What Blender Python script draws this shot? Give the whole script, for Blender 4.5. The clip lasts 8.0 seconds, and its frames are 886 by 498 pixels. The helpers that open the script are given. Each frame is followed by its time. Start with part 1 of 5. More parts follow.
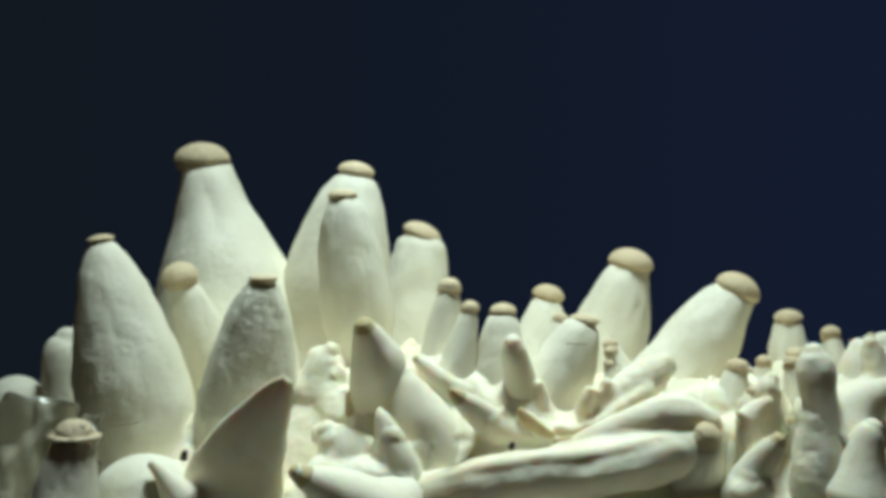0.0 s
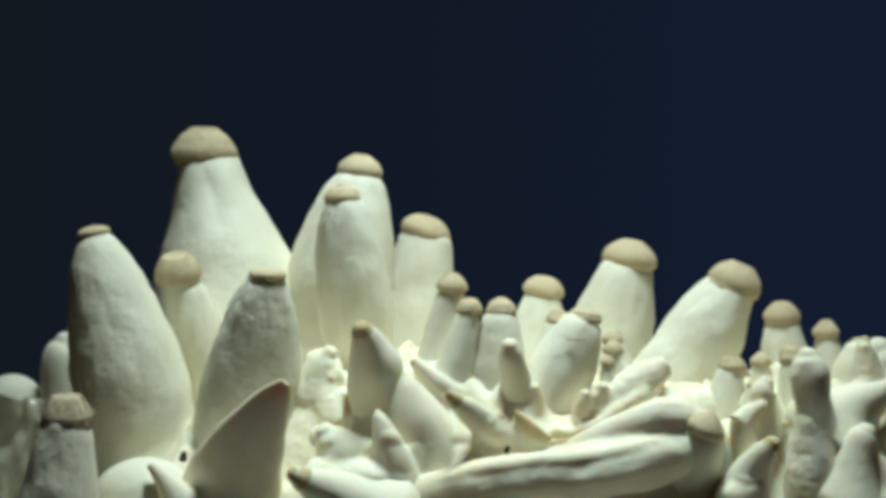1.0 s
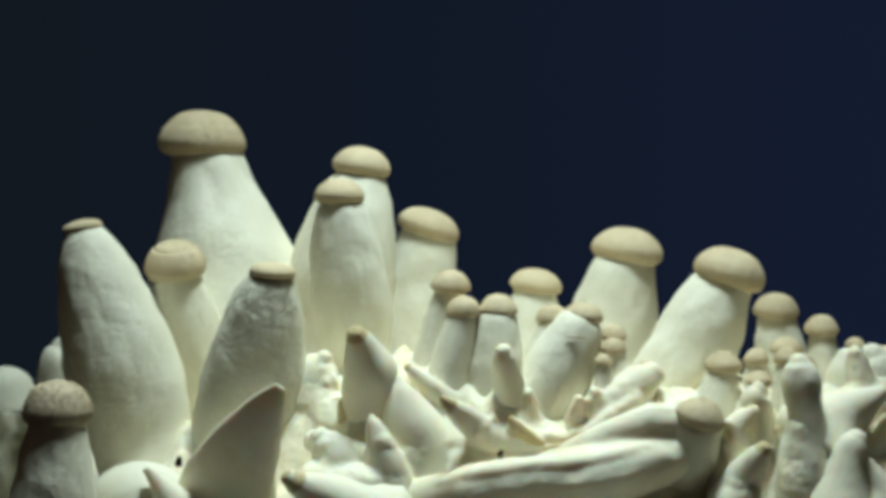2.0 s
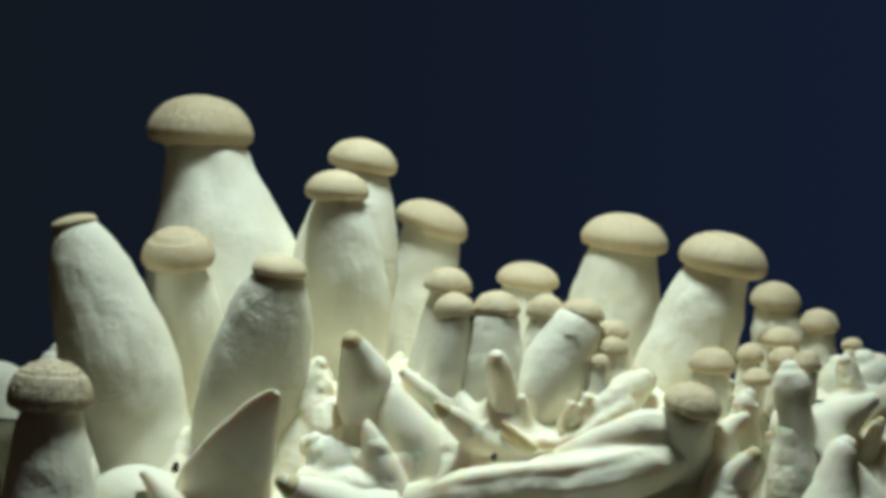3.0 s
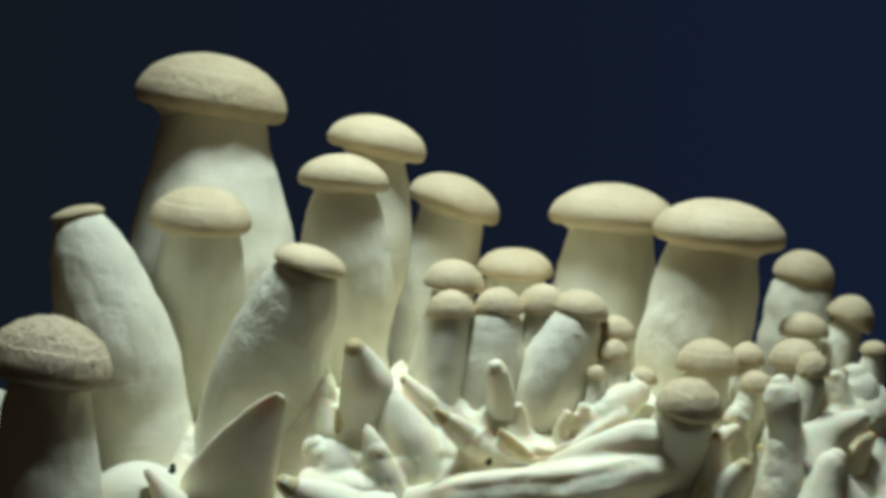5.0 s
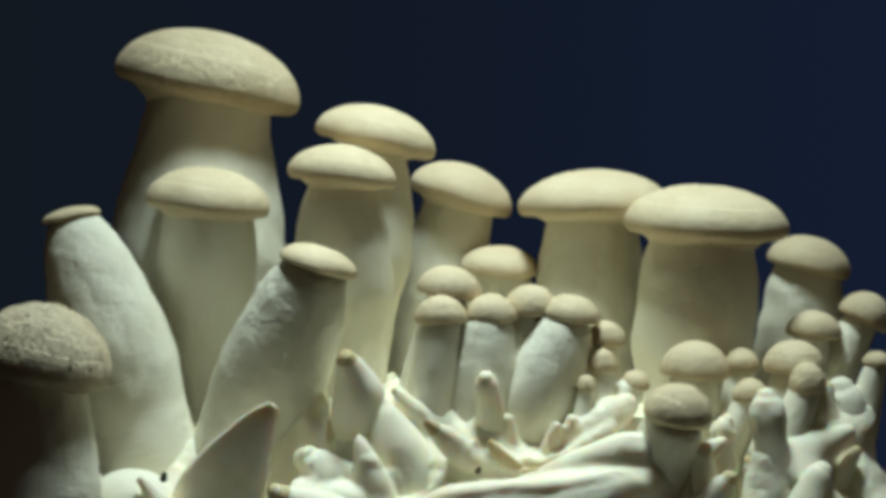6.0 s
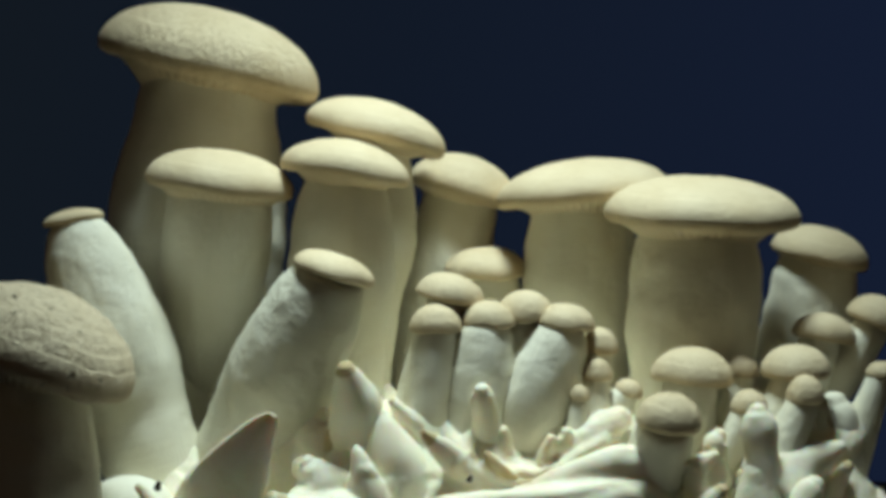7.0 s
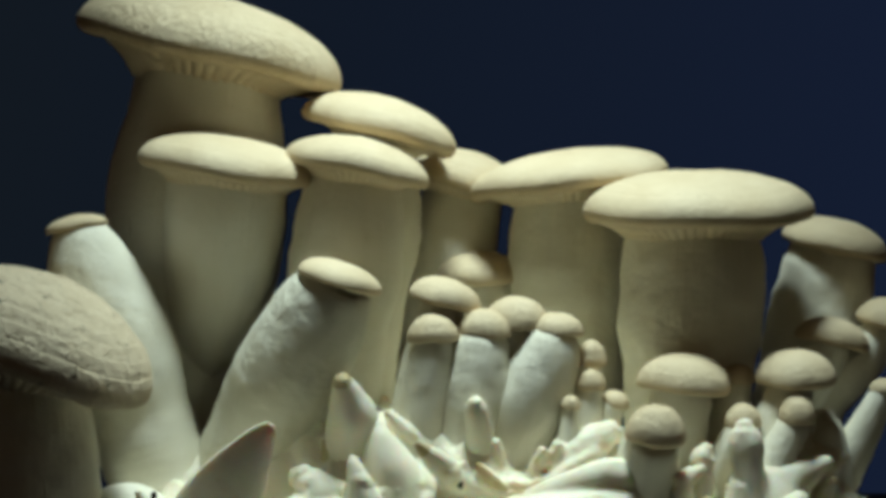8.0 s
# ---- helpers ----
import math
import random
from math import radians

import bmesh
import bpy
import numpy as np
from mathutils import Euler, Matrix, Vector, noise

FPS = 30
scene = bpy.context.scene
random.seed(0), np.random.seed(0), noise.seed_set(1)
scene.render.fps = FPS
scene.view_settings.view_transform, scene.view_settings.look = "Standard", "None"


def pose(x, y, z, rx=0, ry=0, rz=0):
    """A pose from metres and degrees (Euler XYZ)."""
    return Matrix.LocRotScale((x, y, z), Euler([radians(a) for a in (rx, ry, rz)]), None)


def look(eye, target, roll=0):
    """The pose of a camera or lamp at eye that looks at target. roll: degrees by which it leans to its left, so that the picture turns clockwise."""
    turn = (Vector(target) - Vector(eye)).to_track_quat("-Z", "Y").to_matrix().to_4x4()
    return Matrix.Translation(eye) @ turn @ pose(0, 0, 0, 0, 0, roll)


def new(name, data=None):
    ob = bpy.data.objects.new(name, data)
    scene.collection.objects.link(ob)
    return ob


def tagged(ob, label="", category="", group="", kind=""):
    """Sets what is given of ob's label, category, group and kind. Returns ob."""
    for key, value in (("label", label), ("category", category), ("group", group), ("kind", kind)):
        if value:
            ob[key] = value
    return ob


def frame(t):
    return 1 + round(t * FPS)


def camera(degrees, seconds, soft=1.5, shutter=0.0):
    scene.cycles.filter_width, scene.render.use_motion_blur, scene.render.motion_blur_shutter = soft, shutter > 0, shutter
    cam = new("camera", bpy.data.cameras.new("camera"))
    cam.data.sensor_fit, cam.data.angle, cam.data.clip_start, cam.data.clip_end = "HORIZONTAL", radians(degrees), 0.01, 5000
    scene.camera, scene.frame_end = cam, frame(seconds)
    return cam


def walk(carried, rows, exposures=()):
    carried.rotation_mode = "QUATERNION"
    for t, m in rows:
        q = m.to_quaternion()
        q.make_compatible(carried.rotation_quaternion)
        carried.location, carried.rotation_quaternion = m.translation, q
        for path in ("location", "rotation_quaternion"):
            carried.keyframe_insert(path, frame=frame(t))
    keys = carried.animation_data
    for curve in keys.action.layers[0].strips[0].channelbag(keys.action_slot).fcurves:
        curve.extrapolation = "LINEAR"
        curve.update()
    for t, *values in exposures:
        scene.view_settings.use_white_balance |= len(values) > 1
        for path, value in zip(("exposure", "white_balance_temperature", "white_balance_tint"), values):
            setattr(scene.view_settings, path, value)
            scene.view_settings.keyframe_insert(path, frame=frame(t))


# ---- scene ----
# camera and its way: it stands before the cluster, drifts a little and draws back
cam = camera(28, 8.0, soft=4.7)
walk(cam, [
    (0, pose(0, -0.4911, 0.1134, 89.497, 0, 0.392)),
    (0.5, pose(0, -0.4934, 0.1134, 89.543, 0, 0.355)),
    (1, pose(0, -0.4952, 0.1134, 89.592, 0, 0.305)),
    (1.5, pose(0, -0.4969, 0.1134, 89.672, 0, 0.230)),
    (3, pose(0, -0.5031, 0.1134, 90.000, 0, 0.000)),
    (3.5, pose(0, -0.5071, 0.1134, 90.146, 0, -0.070)),
    (4, pose(0, -0.5095, 0.1134, 90.293, 0, -0.111)),
    (4.5, pose(0, -0.5134, 0.1134, 90.289, 0, 0.075)),
    (6, pose(0, -0.5232, 0.1134, 90.793, 0, -0.301)),
    (6.5, pose(0, -0.5279, 0.1134, 91.000, 0, -0.365)),
    (7, pose(0, -0.5308, 0.1134, 91.203, 0, -0.427)),
    (7.5, pose(0, -0.5386, 0.1134, 91.443, 0, -0.516)),
    (8, pose(0, -0.5432, 0.1134, 91.642, 0, -0.589)),
])

# ---- light ----
world = bpy.data.worlds.new("world")
scene.world = world
world.use_nodes = True
world.node_tree.nodes["Background"].inputs[0].default_value = (0.018, 0.0122, 0.0070, 1)
world.node_tree.nodes["Background"].inputs[1].default_value = 1.0


def spot_lamp(name, eye, target, radius, watts, colour, cone):
    data = bpy.data.lights.new(name, "SPOT")
    data.shadow_soft_size, data.energy, data.color = radius, watts, colour
    data.spot_size, data.spot_blend = radians(cone), 1.0
    ob = new(name, data)
    ob.matrix_world = look(eye, target)
    return ob


spot_lamp("overhead_lamp", (0.028, -0.034, 0.57), (0.010, -0.010, 0.06), 0.06, 15.5, (0.80, 1.0, 1.0), 49)
scene.view_settings.exposure = 0.0


# ---- materials ----
def material(name):
    mat = bpy.data.materials.new(name)
    mat.use_nodes = True
    tree = mat.node_tree
    return mat, tree, tree.nodes["Principled BSDF"]


def node(tree, kind, **values):
    n = tree.nodes.new(kind)
    for key, value in values.items():
        n.inputs[key].default_value = value
    return n


def ramp(tree, source, stops):
    n = tree.nodes.new("ShaderNodeValToRGB")
    while len(n.color_ramp.elements) < len(stops):
        n.color_ramp.elements.new(0.5)
    for el, (at, col) in zip(n.color_ramp.elements, stops):
        el.position, el.color = at, (*col, 1)
    tree.links.new(source, n.inputs[0])
    return n.outputs[0]


def flesh(name, low, high, stain, coarse, fine, relief, depth, rough=0.62, stains=0.0, streak=0.0, soft=0.0, bare=0.56):
    """Mushroom flesh: two scales of colour and relief, faint stains, and fibres along the stem."""
    mat, tree, shader = material(name)
    link = tree.links.new
    skin = tree.nodes.new("ShaderNodeAttribute")
    skin.attribute_name = "rest"
    where = near = skin.outputs["Vector"]
    big = node(tree, "ShaderNodeTexNoise", Scale=coarse, Detail=4.0, Roughness=0.6)
    small = node(tree, "ShaderNodeTexNoise", Scale=fine, Detail=5.0, Roughness=0.62)
    link(where, big.inputs["Vector"]), link(near, small.inputs["Vector"])
    base = ramp(tree, big.outputs[0], [(0.34, low), (0.66, high)])
    spot = node(tree, "ShaderNodeTexNoise", Scale=coarse * 0.8, Detail=6.0, Roughness=0.7)
    shift = tree.nodes.new("ShaderNodeVectorMath")
    shift.inputs[1].default_value = (3.1, 1.7, 5.3)
    link(where, shift.inputs[0]), link(shift.outputs[0], spot.inputs["Vector"])
    amount = ramp(tree, spot.outputs[0], [(bare, (0, 0, 0)), (bare + (0.18 if bare < 0.6 else 0.05), (stains, stains, stains))])
    mix = tree.nodes.new("ShaderNodeMix")
    mix.data_type = "RGBA"
    mix.inputs["B"].default_value = (*stain, 1)
    link(amount, mix.inputs["Factor"]), link(base, mix.inputs["A"])
    link(mix.outputs["Result"], shader.inputs["Base Color"])
    height = small.outputs[0]
    if streak:
        long = tree.nodes.new("ShaderNodeMapping")
        long.inputs["Scale"].default_value = (1, 1, 0.06)
        lines = node(tree, "ShaderNodeTexNoise", Scale=fine * 1.2, Detail=3.0)
        link(near, long.inputs[0]), link(long.outputs[0], lines.inputs["Vector"])
        add = tree.nodes.new("ShaderNodeMath")
        add.operation = "MULTIPLY_ADD"
        add.inputs[1].default_value = streak
        link(lines.outputs[0], add.inputs[0]), link(small.outputs[0], add.inputs[2])
        height = add.outputs[0]
    bump = node(tree, "ShaderNodeBump", Strength=relief, Distance=depth)
    link(height, bump.inputs["Height"]), link(bump.outputs[0], shader.inputs["Normal"])
    shader.inputs["Roughness"].default_value = rough
    shader.inputs["Specular IOR Level"].default_value = 0.25
    if soft:
        shader.inputs["Subsurface Weight"].default_value = soft
        shader.inputs["Subsurface Radius"].default_value = (1.0, 0.55, 0.25)
        shader.inputs["Subsurface Scale"].default_value = 0.003
    return mat


STEM = flesh("stem_flesh", (0.77, 0.72, 0.565), (0.83, 0.79, 0.65), (0.64, 0.54, 0.34), 45, 480, 0.42, 0.0009, stains=0.3, streak=0.4)
ROUGH_STEM = flesh("wrinkled_stem_flesh", (0.71, 0.67, 0.53), (0.77, 0.74, 0.61), (0.64, 0.56, 0.38), 60, 330, 0.75, 0.0016, stains=0.3)
GILL = flesh("gill_flesh", (0.63, 0.52, 0.34), (0.71, 0.60, 0.42), (0.50, 0.38, 0.22), 60, 500, 0.2, 0.0006, stains=0.3)
CAP = flesh("cap_skin", (0.60, 0.475, 0.295), (0.68, 0.555, 0.365), (0.52, 0.42, 0.27), 60, 560, 0.65, 0.0009, stains=0.3)
PITTED_CAP = flesh("pitted_cap_skin", (0.60, 0.475, 0.295), (0.68, 0.555, 0.365), (0.52, 0.40, 0.25), 60, 420, 0.9, 0.0018, stains=0.3)
OLD_CAP = flesh("cracked_cap_skin", (0.62, 0.50, 0.33), (0.70, 0.58, 0.40), (0.13, 0.09, 0.05), 260, 330, 0.8, 0.0020, stains=1.0, bare=0.62)
SCAR = flesh("scar", (0.30, 0.24, 0.15), (0.40, 0.33, 0.22), (0.2, 0.15, 0.1), 200, 600, 0.3, 0.0005)
BUD = flesh("bud_flesh", (0.80, 0.73, 0.56), (0.87, 0.82, 0.67), (0.62, 0.46, 0.25), 60, 360, 0.3, 0.001, stains=0.45, soft=0.4)
TIP = flesh("dry_tip", (0.50, 0.40, 0.21), (0.66, 0.56, 0.34), (0.30, 0.20, 0.08), 90, 500, 0.5, 0.001, stains=0.6, soft=0.4)
MOUND = flesh("mycelium", (0.81, 0.73, 0.55), (0.88, 0.83, 0.67), (0.62, 0.43, 0.21), 55, 260, 0.3, 0.0012, stains=0.8, soft=0.4)
FILM, film_tree, film_shader = material("clear_plastic_film")
film_noise = node(film_tree, "ShaderNodeTexNoise", Scale=60.0, Detail=5.0)
film_tree.links.new(ramp(film_tree, film_noise.outputs[0], [(0.35, (0.55, 0.52, 0.40)), (0.65, (0.75, 0.72, 0.58))]), film_shader.inputs["Base Color"])
film_shader.inputs["Roughness"].default_value = 0.22
film_shader.inputs["Transmission Weight"].default_value = 0.7
SPECK = flesh("dark_crumb", (0.02, 0.015, 0.01), (0.04, 0.03, 0.02), (0.01, 0.01, 0.01), 200, 900, 0.5, 0.0005)


# ---- builders ----
MM = 0.001
MOVES = []
FEET = []


def at_rest(mesh, places):
    """Keeps for each corner its place in the whole body, so that grain runs on from piece to piece."""
    kept = mesh.attributes.get("rest") or mesh.attributes.new("rest", "FLOAT_VECTOR", "POINT")
    kept.data.foreach_set("vector", np.ascontiguousarray(places, dtype=np.float32).ravel())


def corners(mesh):
    co = np.empty(len(mesh.vertices) * 3, dtype=np.float32)
    mesh.vertices.foreach_get("co", co)
    return co.reshape(-1, 3)


def piece(name, source, parent, m, shift, size, amp, axis=0):
    """A piece of flesh after a source mesh, in the body's rest pose m; uneven by amp over lumps of the given size, in mm."""
    mesh = source.copy()
    co = corners(mesh)
    r = np.array(m.to_3x3())
    places = co @ r.T + np.array(m.translation)
    if amp:
        k = 1 / (size * MM)
        bend = np.array([noise.noise(Vector(p) * k) + 0.45 * noise.noise(Vector(p) * (2.3 * k)) for p in (places + shift).tolist()])
        co[:, axis] += bend * amp * MM
        mesh.vertices.foreach_set("co", co.ravel())
    at_rest(mesh, places + shift)
    ob = new(name, mesh)
    ob.parent = parent
    return ob


def part(name, bm, mat, parent=None, label=""):
    mesh = bpy.data.meshes.new(name)
    for f in bm.faces:
        f.smooth = True
    bm.to_mesh(mesh)
    bm.free()
    mesh.materials.append(mat)
    at_rest(mesh, corners(mesh) + len(bpy.data.objects) % 97 * 0.031)
    ob = new(name, mesh)
    ob.parent = parent
    return tagged(ob, label)


def spline(rows, steps):
    """Catmull-Rom through rows of numbers."""
    rows = [np.array(r, float) for r in rows]
    out = []
    for i in range(len(rows) - 1):
        a, b = rows[i], rows[i + 1]
        p = rows[i - 1] if i else 2 * a - b
        q = rows[i + 2] if i + 2 < len(rows) else 2 * b - a
        for k in range(steps):
            s = k / steps
            out.append(0.5 * (2 * a + (b - p) * s + (2 * p - 5 * a + 4 * b - q) * s * s + (3 * a - p - 3 * b + q) * s ** 3))
    out.append(rows[-1])
    return out


def lathe(rows, sides=28, steps=7, lumps=0.04, seed=0, blunt=0.8, crease=0.0, straight=False, flat=1.0):
    """A rounded body of soft flesh round a bent axis: rows of x, y, z, radius, from foot to tip; uneven by lumps of the radius."""
    line = spline(rows, steps)
    first, last = line[0], line[-1]
    way0, way1 = line[1][:3] - line[0][:3], line[-1][:3] - line[-2][:3]
    way0, way1 = way0 / np.linalg.norm(way0), way1 / np.linalg.norm(way1)
    head = [np.array([*(last[:3] + way1 * last[3] * blunt * math.sin(a)), last[3] * math.cos(a)]) for a in (0.35, 0.7, 1.0, 1.25, 1.45)]
    foot = [np.array([*(first[:3] - way0 * first[3] * 0.6 * math.sin(a)), first[3] * math.cos(a)]) for a in (1.4, 1.0, 0.5)]
    line = foot + line + head
    bm = bmesh.new()
    rings = []
    for i, p in enumerate(line):
        d = Vector(line[min(i + 1, len(line) - 1)][:3] - line[max(i - 1, 0)][:3]).normalized()
        if straight:
            d = Vector(last[:3] - first[:3]).normalized()
        u = d.cross(Vector((0, 1, 0)))
        u = u.normalized() if u.length > 0.1 else Vector((1, 0, 0))
        v = d.cross(u).normalized()
        ring = []
        for k in range(sides):
            a = 2 * math.pi * k / sides
            o = u * math.cos(a) + v * (flat * math.sin(a))
            c = Vector(p[:3])
            at = (c + o * p[3]) * (1 / max(8.0, first[3] * 0.9)) + Vector((seed * 7.3, seed * 3.1, 0))
            bend = 1 + lumps * noise.noise(at) * 1.6 + lumps * 0.5 * noise.noise(at * 2.7)
            if crease:
                bend += crease * abs(noise.noise(Vector((math.cos(a) * 3, math.sin(a) * 3, seed + i * 0.03)))) - crease * 0.4
            ring.append(bm.verts.new((c + o * p[3] * bend) * MM))
        rings.append(ring)
    for a, b in zip(rings, rings[1:]):
        for k in range(sides):
            bm.faces.new((a[k], a[(k + 1) % sides], b[(k + 1) % sides], b[k]))
    bm.faces.new(list(reversed(rings[0]))), bm.faces.new(rings[-1])
    bmesh.ops.recalc_face_normals(bm, faces=bm.faces)
    return bm


DOME = 0.52


def dome(q, r, h):
    """Height of a cap's skin at q from its axis, for a cap of radius r and height h."""
    return h * max(0.0, 1 - min(1.0, abs(q) / r) ** 2) ** DOME


def close_sides(bm, cols):
    """Closes the two ends of a strip of columns with faces of their own corners, so that the skin keeps its own shading."""
    bmesh.ops.recalc_face_normals(bm, faces=bm.faces)
    for col, turn in ((cols[0], 1), (cols[-1], -1)):
        rim = [bm.verts.new(v.co) for v in col[::turn]]
        bm.faces.new(rim)


def plate_top(outer, width, r, h, dip):
    """The upper outline of a cap slice from its outer edge inward, after the dome of radius r and height h: rows of x, z."""
    base = dome(outer, r, h)
    return [(-width * s, dome(outer - width * s, r, h) - base - dip * math.exp(-(width * s / (3.5 * dip + 1e-9)) ** 2)) for s in ((j / 16) ** 1.8 for j in range(17))]


def plate(outer, width, turn, R, top, nose, curve, rim):
    """One radial slice of a cap, a thick curved plate with its outer edge at x = 0."""
    end = top[-1][1]
    if rim:
        under = [(-width, end - nose * 0.8), (-width * 0.55, end * 0.4 - nose), (-nose * 2.0, -nose * 0.98), (-nose * 1.05, -nose), (-nose * 0.5, -nose * 0.86), (-nose * 0.13, -nose * 0.5)]
    else:
        under = [(x, z - nose * (0.4 + 1.2 * min(1.0, -x / width))) for x, z in reversed(top[1::3])]
    line = top + under
    bm = bmesh.new()
    cols = []
    for k in range(-3, 4):
        col = []
        for x, z in line:
            y = k / 3 * (max(outer + x, 0.0) * math.tan(turn) * 1.12 + 0.012 * R)
            col.append(bm.verts.new(((x - y * y / (2 * curve)) * MM, y * MM, (z - 0.002 * R * (k / 3) ** 4) * MM)))
        cols.append(col)
    m = len(line)
    for a, b in zip(cols, cols[1:]):
        for i in range(m):
            bm.faces.new((a[i], b[i], b[(i + 1) % m], a[(i + 1) % m]))
    close_sides(bm, cols)
    return bm


def reach(goal, half, curve):
    """Where a plate's outer edge must stand so that the ring of plates reaches goal."""
    lo, hi = 0.0, goal
    ys = [half * k / 6 for k in range(7)]
    for _ in range(24):
        mid = (lo + hi) / 2
        far = max(math.hypot(mid - y * y / (2 * curve), y) for y in ys)
        lo, hi = (mid, hi) if far < goal else (lo, mid)
    return lo


def grow_cap(parent, rows, lip, skin, slices, seed, label="", necks=None, lumpy=0.004):
    """A cap that opens: a button in the middle and rings of skin slices that slide outward from under it.
    rows: seconds, pose in the parent's space, radius, height."""
    rng = random.Random(seed)
    r0, R = min(r[2] for r in rows), max(r[2] for r in rows)
    h0 = min(rows, key=lambda r: r[2])[3]
    hR = max(rows, key=lambda r: r[2])[3]
    hb = max(min(h0, r0 * 0.8), lip * 0.4)
    bm = bmesh.new()
    rings = []
    sides = 28
    line = [(r0 * math.sin(a), hb * (max(0.0, 1 - math.sin(a) ** 2) ** DOME - 1)) for a in (0.001, 0.2, 0.42, 0.65, 0.88, 1.1, 1.3, 1.45, 1.56)]
    line += [(r0 * math.cos(a), -hb - lip * 1.05 * math.sin(a)) for a in (0.25, 0.55, 0.9, 1.25, 1.5)] + [(0.001, -hb - lip * 1.05)]
    for q, z in line:
        rings.append([bm.verts.new((q * math.cos(2 * math.pi * k / sides) * MM, q * math.sin(2 * math.pi * k / sides) * MM, z * MM)) for k in range(sides)])
    for a, b in zip(rings, rings[1:]):
        for k in range(sides):
            bm.faces.new((a[k], b[k], b[(k + 1) % sides], a[(k + 1) % sides]))
    bmesh.ops.remove_doubles(bm, verts=bm.verts, dist=1e-6)
    bmesh.ops.recalc_face_normals(bm, faces=bm.faces)
    cap = part("cap", bm, skin, parent, label)
    sink = [0.35 * hb * min(1.0, 4 * (r - r0) / max(1e-6, R - r0)) for t, m, r, h in rows]
    rows = [(t, m, r, h, z) for (t, m, r, h), z in zip(rows, sink)]
    MOVES.append((cap, [(t, m @ pose(0, 0, (h - z) * MM)) for t, m, r, h, z in rows]))
    if R < r0 * 1.04:
        return cap
    edges = [0.1 * r0, min(R, 1.1 * r0)]
    qs = [edges[-1] + (R - edges[-1]) * j / 60 for j in range(61)]
    arc = [0.0]
    for a, b in zip(qs, qs[1:]):
        arc.append(arc[-1] + 0.4 * (b - a) + 0.6 * math.hypot(b - a, dome(a, R, hR) - dome(b, R, hR)))
    count = math.ceil(arc[-1] / ((0.85 if slices > 43 else 1.05) * r0) - 1e-6)
    edges += [float(np.interp(arc[-1] * (j + 1) / count, arc, qs)) for j in range(count)]
    turn = math.pi / slices
    rs = R if R < 2.9 * r0 else r0 + (0.86 if lumpy > 0.01 else 0.7) * (R - r0)
    hs = float(np.interp(rs, [r[2] for r in sorted(rows, key=lambda r: r[2])], [r[3] for r in sorted(rows, key=lambda r: r[2])]))
    rings = []
    for k in range(1, len(edges)):
        outer, rim = edges[k], k == len(edges) - 1
        width = edges[k] - edges[k - 1] + (0.25 * min(r0, edges[k] - edges[k - 1]) if k > 1 else 0)
        curve = max(0.75 * outer, 0.85 * r0)
        nose = lip * (1.1 if rim else 0.12)
        rings.append((outer, width, rim, curve, outer * math.tan(turn) * 1.12 + 0.012 * R, plate_top(rs * outer / R, width, rs, hs, 0.0 if rim else 0.005 * R), [], nose))
    for t, m, r, h, sunk in rows:
        g = (r - r0) / (R - r0)
        below = None
        for outer, width, rim, curve, half, skyline, poses, nose in reversed(rings):
            tuck = min(0.92, max(0.9 - 0.6 * nose / r0, math.hypot(*skyline[-1]) / r0 - 0.75))
            goal = r * (1 - (1 - tuck) * (1 - g) ** 20) if rim else r0 * (tuck + (0.94 - tuck) * min(1.0, 6 * g)) + (outer - r0 * 0.94) * g
            q = reach(goal, half, curve)
            zo = 0.2 * lip * (1 - g) ** 20 if rim else float(np.interp(q, below[0], below[1])) - 0.0015 * R
            lo, hi = -1.4, 1.2
            for _ in range(16):
                lean = (lo + hi) / 2
                c, n = math.cos(lean), math.sin(lean)
                over = any(zo - x * n + z * c > dome(q + x * c + z * n, r, h) + 0.0015 * R - 0.2 * h * (1 - g) ** 20 for x, z in skyline[6:])
                lo, hi = (lo, lean) if over else (lean, hi)
            c, n = math.cos(lean), math.sin(lean)
            line = sorted((q + x * c + z * n, zo - x * n + z * c) for x, z in skyline)
            below = ([p[0] for p in line], [p[1] for p in line])
            poses.append((q, zo, lean))
    for k, (outer, width, rim, curve, half, skyline, poses, nose) in enumerate(rings):
        source = part("cap_slice", plate(outer, width, turn, R, skyline, nose, curve, rim), skin, cap)
        for i in range(slices):
            a = 2 * math.pi * (i + 0.5 * (k % 2)) / slices
            wave = 0.022 * math.sin(2 * a + seed) + 0.016 * math.sin(3 * a + 2.1 * seed) + 0.006 * math.sin(7 * a + seed)
            drop = 0.025 * R * math.sin(2 * a + 1.3 * seed + 1) + 0.010 * R * math.sin(5 * a + seed)
            yaw = 0.044 * math.cos(2 * a + seed) + 0.048 * math.cos(3 * a + 2.1 * seed) + 0.042 * math.cos(7 * a + seed)
            slope = 0.05 * math.cos(2 * a + 1.3 * seed + 1) + 0.05 * math.cos(5 * a + seed)
            keys = []
            for (t, m, r, h, sunk), (q, zo, lean) in zip(rows, poses):
                g = (r - r0) / (R - r0)
                keys.append((t, pose(0, 0, (sunk - h + zo + drop * g * (q / R)) * MM, 0, 0, math.degrees(a - yaw * g)) @ pose(q * (1 + wave * g) * MM, q * yaw * g * MM, 0, 0, math.degrees(lean), 0) @ pose(0, 0, 0, math.degrees(slope * g))))
            q, zo, lean = poses[-1]
            rest = pose(0, 0, zo * MM, 0, 0, math.degrees(a)) @ pose(q * MM, 0, 0, 0, math.degrees(lean), 0)
